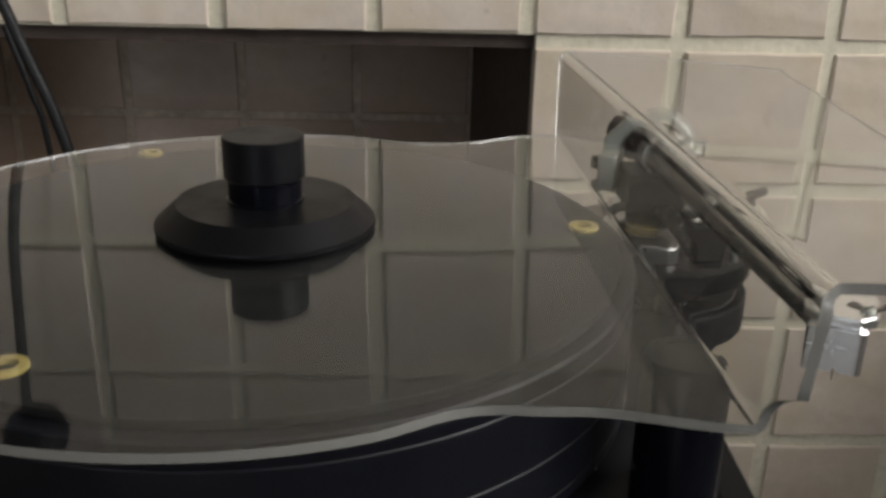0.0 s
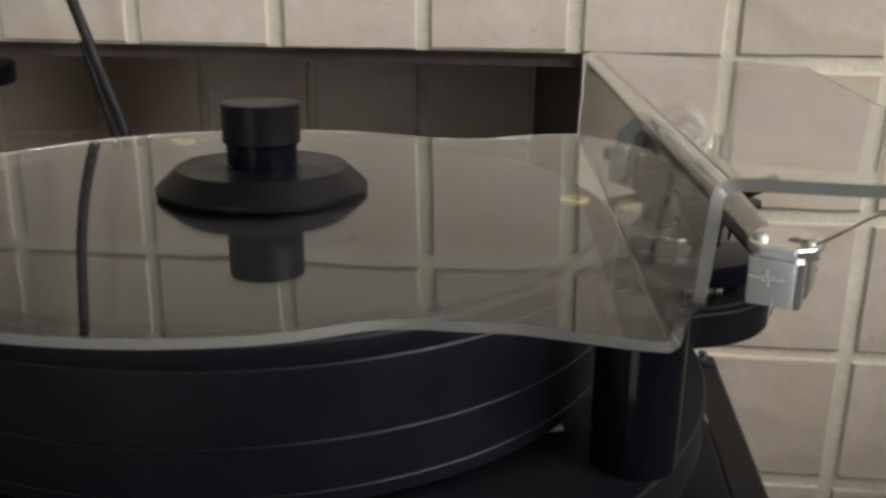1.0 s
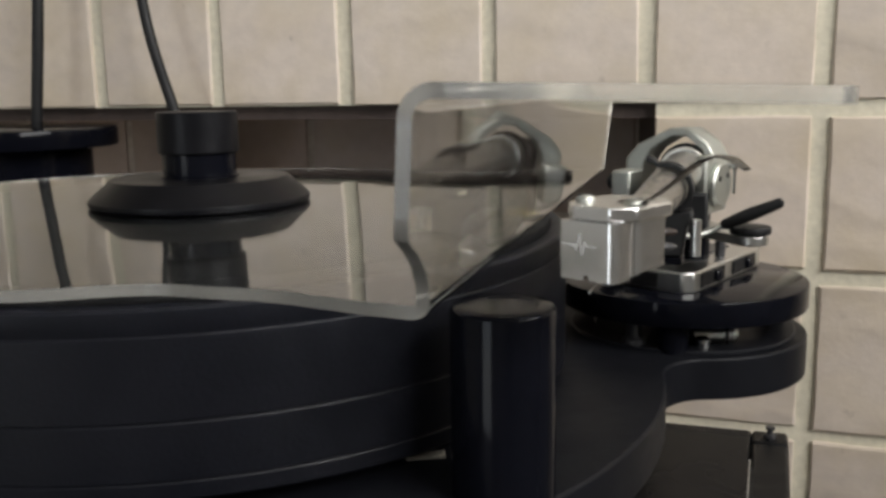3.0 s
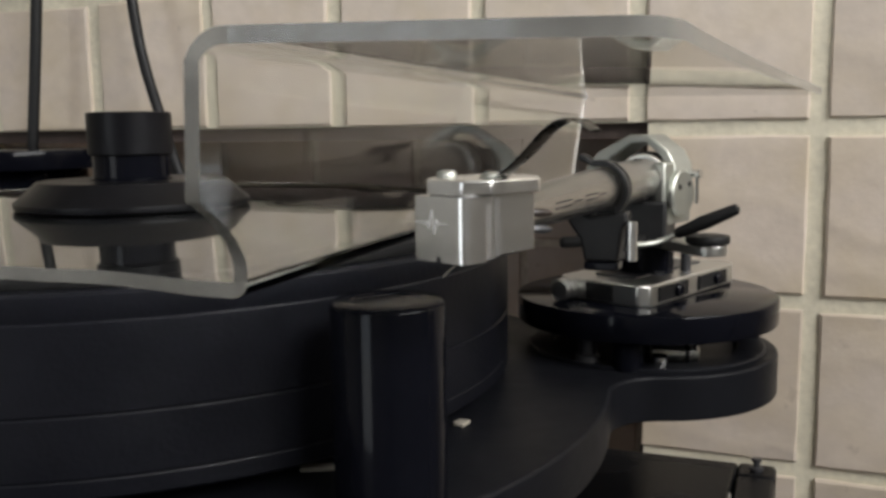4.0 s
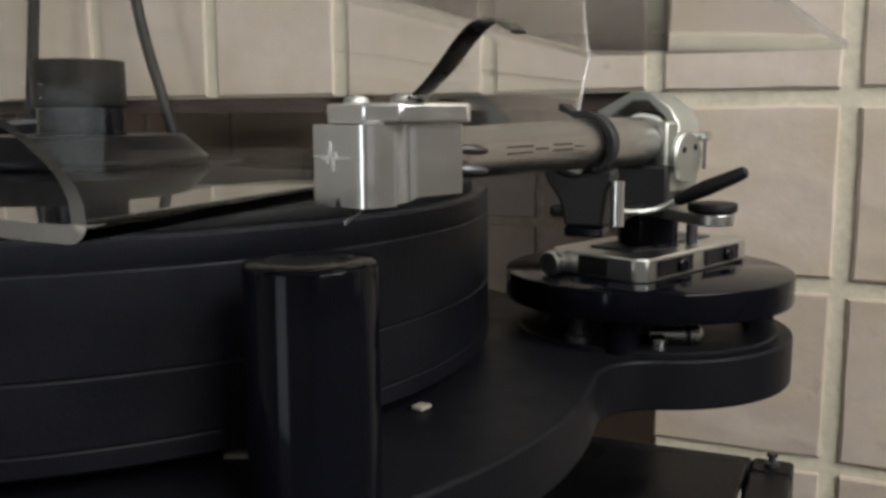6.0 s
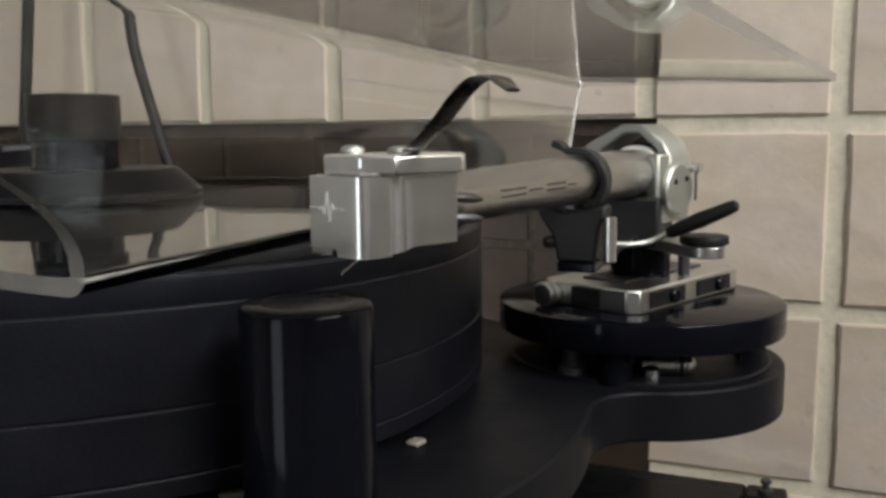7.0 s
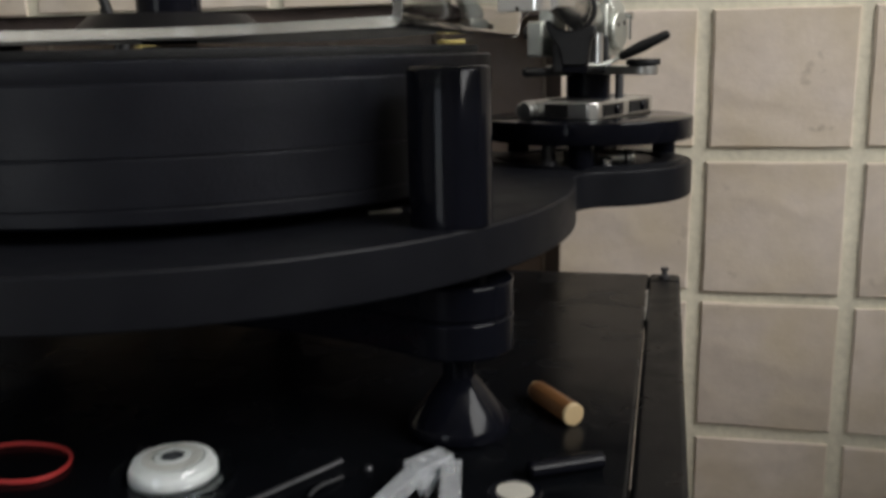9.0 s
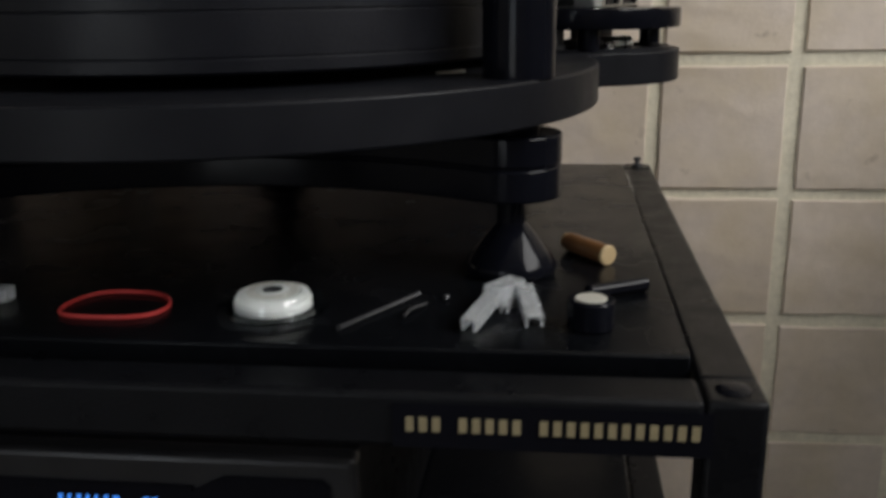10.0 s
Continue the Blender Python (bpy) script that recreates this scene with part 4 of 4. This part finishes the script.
unit = thing("power_unit", -0.44, 0.60, FLOOR, "black round unit with a flat overhanging top in the fireplace", "unit")
part("body", lathe([(0, FLOOR), (0.060, FLOOR), (0.060, 0.148), (0.057, 0.151), (0, 0.151)], (-0.452, 0.594, 0), 48), GLOSS_BLACK, unit)
part("top", lathe(disc_profile(0.082, 0.1510, 0.1670, 0.002), (-0.452, 0.594, 0), 64), GLOSS_BLACK, unit)

pendant = thing("pendant_ball", -0.304, 0.55, CEIL, "black ball hanging on a thin black cord from the ceiling", "pendant")
part("cord", sweep([(-0.304, 0.55, 0.436), (-0.304, 0.55, 1.2), (-0.304, 0.55, CEIL)], [0.0025] * 3, 10), RUBBER, pendant)
part("ball", lathe([(0, 0.3900), (0.008, 0.3912), (0.0165, 0.3970), (0.0220, 0.4060), (0.0235, 0.4150), (0.0215, 0.4250), (0.014, 0.4350), (0.004, 0.4390), (0, 0.4392)], (-0.304, 0.55, 0), 40), RUBBER, pendant, "rounded black weight")

# ---------------------------------------------------------------- small things on the board
band = [(-0.0842 + 0.0205 * math.cos(a) + 0.002 * math.cos(2 * a + 1), 0.1685 + 0.0165 * math.sin(a) + 0.0012 * math.sin(3 * a), 0.0010) for a in [2 * math.pi * i / 48 for i in range(49)]]
tagged(part("rubber_band", sweep(band, None, 8, flat=(0.0007, 0.0010)), RED), "red rubber band lying on the black board", "rubber band")

puck = thing("bubble_level", -0.0205, 0.1690, 0.0, "white round part under a clear dome in a clear dish", "bubble level")
dish = part("dish", lathe([(0, 0.0), (0.0180, 0.0), (0.0215, 0.0012), (0.0218, 0.0022), (0.0210, 0.0022), (0.0176, 0.0010), (0, 0.0010)], (-0.0205, 0.1690, 0), 48), CLEAR, puck, "clear shallow dish")
part("core", lathe([(0, 0.0011), (0.0138, 0.0011), (0.0146, 0.002), (0.0146, 0.0040), (0.0136, 0.0054), (0.0110, 0.0062), (0.0104, 0.0058), (0.0060, 0.0058), (0.0058, 0.0066), (0.0040, 0.0068), (0.0038, 0.0036), (0, 0.0036)], (-0.0205, 0.1690, 0), 48), WHITE, puck, "white moulded core")
part("core_ring", lathe([(0.0064, 0.0059), (0.0098, 0.0059), (0.0096, 0.0061), (0.0066, 0.0061), (0.0064, 0.0059)], (-0.0205, 0.1690, 0), 48), PALE, puck)
part("core_hole", lathe([(0, 0.0037), (0.0037, 0.0037), (0.0036, 0.0056), (0, 0.0056)], (-0.0205, 0.1690, 0), 32), GREY_METAL, puck)
dome = part("dome", lathe([(0.0150, 0.0011), (0.0153, 0.0011), (0.0152, 0.0052), (0.0138, 0.0074), (0.0090, 0.0089), (0, 0.0093), (0, 0.0090), (0.0088, 0.0086), (0.0136, 0.0071), (0.0149, 0.0050), (0.0150, 0.0011)], (-0.0205, 0.1690, 0), 48), CLEAR, puck, "clear dome")

dish.visible_shadow = dome.visible_shadow = False
tagged(part("hex_key", sweep([(0.0096, 0.1486, 0.0012), (0.0104, 0.1500, 0.0011), (0.0330, 0.1886, 0.0011), (0.0338, 0.1899, 0.0012)], [0.0013, 0.0010, 0.0010, 0.0012], 8), GREY_METAL), "thin dark metal rod lying on the board", "rod")
tagged(part("small_clip", sweep(curve_points([(0.0316, 0.1630, 0.001), (0.0335, 0.1690, 0.0018), (0.0381, 0.1785, 0.0009)], 6), [0.0007] * 13, 8), GREY_METAL), "tiny dark metal clip on the board", "clip")
tagged(part("bead", lathe([(0, 0), (0.0011, 0.0002), (0.0015, 0.0012), (0.0010, 0.0022), (0, 0.0024)], (0.0453, 0.1858, 0), 12), GREY_METAL), "tiny dark metal bead on the board", "bead")

# stylus guard: angled translucent channel piece
guard = thing("stylus_guard", 0.067, 0.168, 0.0, "translucent plastic stylus guard lying on the board", "stylus guard")
G = Matrix.Translation((0, 0, 0.0002))


def shell_bar(p0, p1, w, h, t=0.0011):
    """Open-bottomed channel between two points."""
    bm = bmesh.new()
    a, b = Vector(p0), Vector(p1)
    d = (b - a).normalized()
    s = d.cross(Vector((0, 0, 1))).normalized()
    u = s.cross(d)
    prof = [(-w, -h), (-w, h), (w, h), (w, -h), (w - t, -h), (w - t, h - t), (-w + t, h - t), (-w + t, -h)]
    rows = [[bm.verts.new(G @ (p + s * x + u * y)) for x, y in prof] for p in (a, b)]
    for i in range(8):
        bm.faces.new((rows[0][i], rows[0][(i + 1) % 8], rows[1][(i + 1) % 8], rows[1][i]))
    for q in rows:
        bm.faces.new((q[0], q[1], q[6], q[7]))
        bm.faces.new((q[1], q[2], q[5], q[6]))
        bm.faces.new((q[2], q[3], q[4], q[5]))
    return bm


part("long_arm", shell_bar((0.0568, 0.1495, 0.0028), (0.0655, 0.1745, 0.0066), 0.0028, 0.0025), FROST, guard, smooth=False)
part("top", shell_bar((0.0640, 0.1740, 0.0064), (0.0735, 0.1855, 0.0070), 0.0042, 0.0032), FROST, guard, smooth=False)
part("short_arm", shell_bar((0.0762, 0.1815, 0.0066), (0.0806, 0.1560, 0.0026), 0.0034, 0.0024), FROST, guard, smooth=False)
part("tab", shell_bar((0.0705, 0.1765, 0.0052), (0.0690, 0.1690, 0.0022), 0.0018, 0.0019), FROST, guard, smooth=False)

cap = thing("small_pot", 0.1008, 0.1590, 0.0, "small black round pot with a pale top", "pot")
part("pot", lathe([(0, 0), (0.0080, 0), (0.0086, 0.0008), (0.0086, 0.0105), (0.0080, 0.0112), (0.0062, 0.0112), (0.0060, 0.0106), (0, 0.0106)], (0.1008, 0.1590, 0), 40), GLOSS_BLACK, cap)
part("insert", lathe([(0, 0.0106), (0.0059, 0.0106), (0.0057, 0.0114), (0, 0.0117)], (0.1008, 0.1590, 0), 32), PALE, cap, "pale round insert")

tagged(part("pen_tube", sweep([(0.1010, 0.1900, 0.0032), (0.1018, 0.1904, 0.0032), (0.1232, 0.2020, 0.0032), (0.1250, 0.2030, 0.0032), (0.1260, 0.2035, 0.0032)], [0.0022, 0.0030, 0.0031, 0.0031, 0.0018], 24), GLOSS_BLACK), "short glossy black tube lying on the board", "tube")
cork = thing("wooden_plug", 0.103, 0.251, 0.0, "amber wooden plug with a pale end lying on the board", "plug")
c0, c1 = Vector((0.0945, 0.2630, 0.0046)), Vector((0.1120, 0.2390, 0.0046))
cd = (c1 - c0).normalized()
part("body", sweep([c0 + cd * 0.0015, c0 + cd * 0.003, c1 - cd * 0.0004], [0.0038, 0.0044, 0.0046], 28), AMBER, cork, "amber brown body")
part("end", sweep([c1 - cd * 0.0003, c1 + cd * 0.0010, c1 + cd * 0.0014], [0.0046, 0.0046, 0.0041], 28), IVORY, cork, "pale cut end")
part("tip", sweep([c0 - cd * 0.0008, c0 + cd * 0.0002, c0 + cd * 0.0016], [0.0026, 0.0036, 0.0040], 24), IVORY, cork, "pale rounded tip")
tagged(part("clear_clip", box(-0.1400, -0.1300, 0.168, 0.176, 0.0, 0.006), FROST, bevel=0.001), "small translucent plastic block on the board", "plastic block")

# ---------------------------------------------------------------- wall tiles, one by one
random.seed(11)


def tile_mesh(k, w, h, depth=0.006):
    """A hand-pressed tile: uneven rim, soft pillowed edge, slightly wavy face."""
    rnd = random.Random(k)
    bm = bmesh.new()
    n = 4

    def ring(inset, y, wob):
        pts = []
        for i in range(4 * n):
            e, t = divmod(i, n)
            t = t / n
            x, z = ((t, 0), (1, t), (1 - t, 1), (0, 1 - t))[e]
            px, pz = (x - 0.5) * (w - 2 * inset), (z - 0.5) * (h - 2 * inset)
            pts.append(bm.verts.new((px + rnd.uniform(-wob, wob), y, pz + rnd.uniform(-wob, wob))))
        return pts
    a = ring(0.0, depth, 0.0005)
    b = ring(0.0002, 0.0010, 0.0006)
    c = ring(0.0014, 0.0, 0.0005)
    for p, q in ((a, b), (b, c)):
        for i in range(4 * n):
            j = (i + 1) % (4 * n)
            bm.faces.new((p[i], p[j], q[j], q[i]))
    mid = bm.verts.new((rnd.uniform(-0.01, 0.01), rnd.uniform(-0.0006, 0.0003), rnd.uniform(-0.01, 0.01)))
    for i in range(4 * n):
        bm.faces.new((c[i], c[(i + 1) % (4 * n)], mid))
    return bm


def tile_meshes(prefix, material, w, h):
    return [finish(tile_mesh(k, w, h), prefix, material, angle=26) for k in range(8)]


front_tiles = tile_meshes("tile", TILE, 0.1035, 0.1045)
count = 0
for cx in range(-10, 6):
    for rz in range(-5, 7):
        x, z = COL + PITCH * (cx + 0.5), ROW + PITCH * (rz + 0.5)
        if OPEN_L - 0.02 < x < OPEN_R - 0.01 and z < OPEN_TOP:
            continue
        if z - 0.05 < FLOOR:
            continue
        ob = new("tile", random.choice(front_tiles))
        ob.parent = wall_n if x > OPEN_R else (wall_nt if x > OPEN_L else wall_nl)
        ob.location = (x + random.uniform(-0.0008, 0.0008), WALL + random.uniform(-0.0008, 0.0008), z + random.uniform(-0.0008, 0.0008))
        ob.rotation_euler = (random.uniform(-0.006, 0.006), random.uniform(-0.006, 0.006), random.uniform(-0.006, 0.006))
        count += 1
back_tiles = tile_meshes("back_tile", TILE_BROWN, 0.1075, 0.1075)
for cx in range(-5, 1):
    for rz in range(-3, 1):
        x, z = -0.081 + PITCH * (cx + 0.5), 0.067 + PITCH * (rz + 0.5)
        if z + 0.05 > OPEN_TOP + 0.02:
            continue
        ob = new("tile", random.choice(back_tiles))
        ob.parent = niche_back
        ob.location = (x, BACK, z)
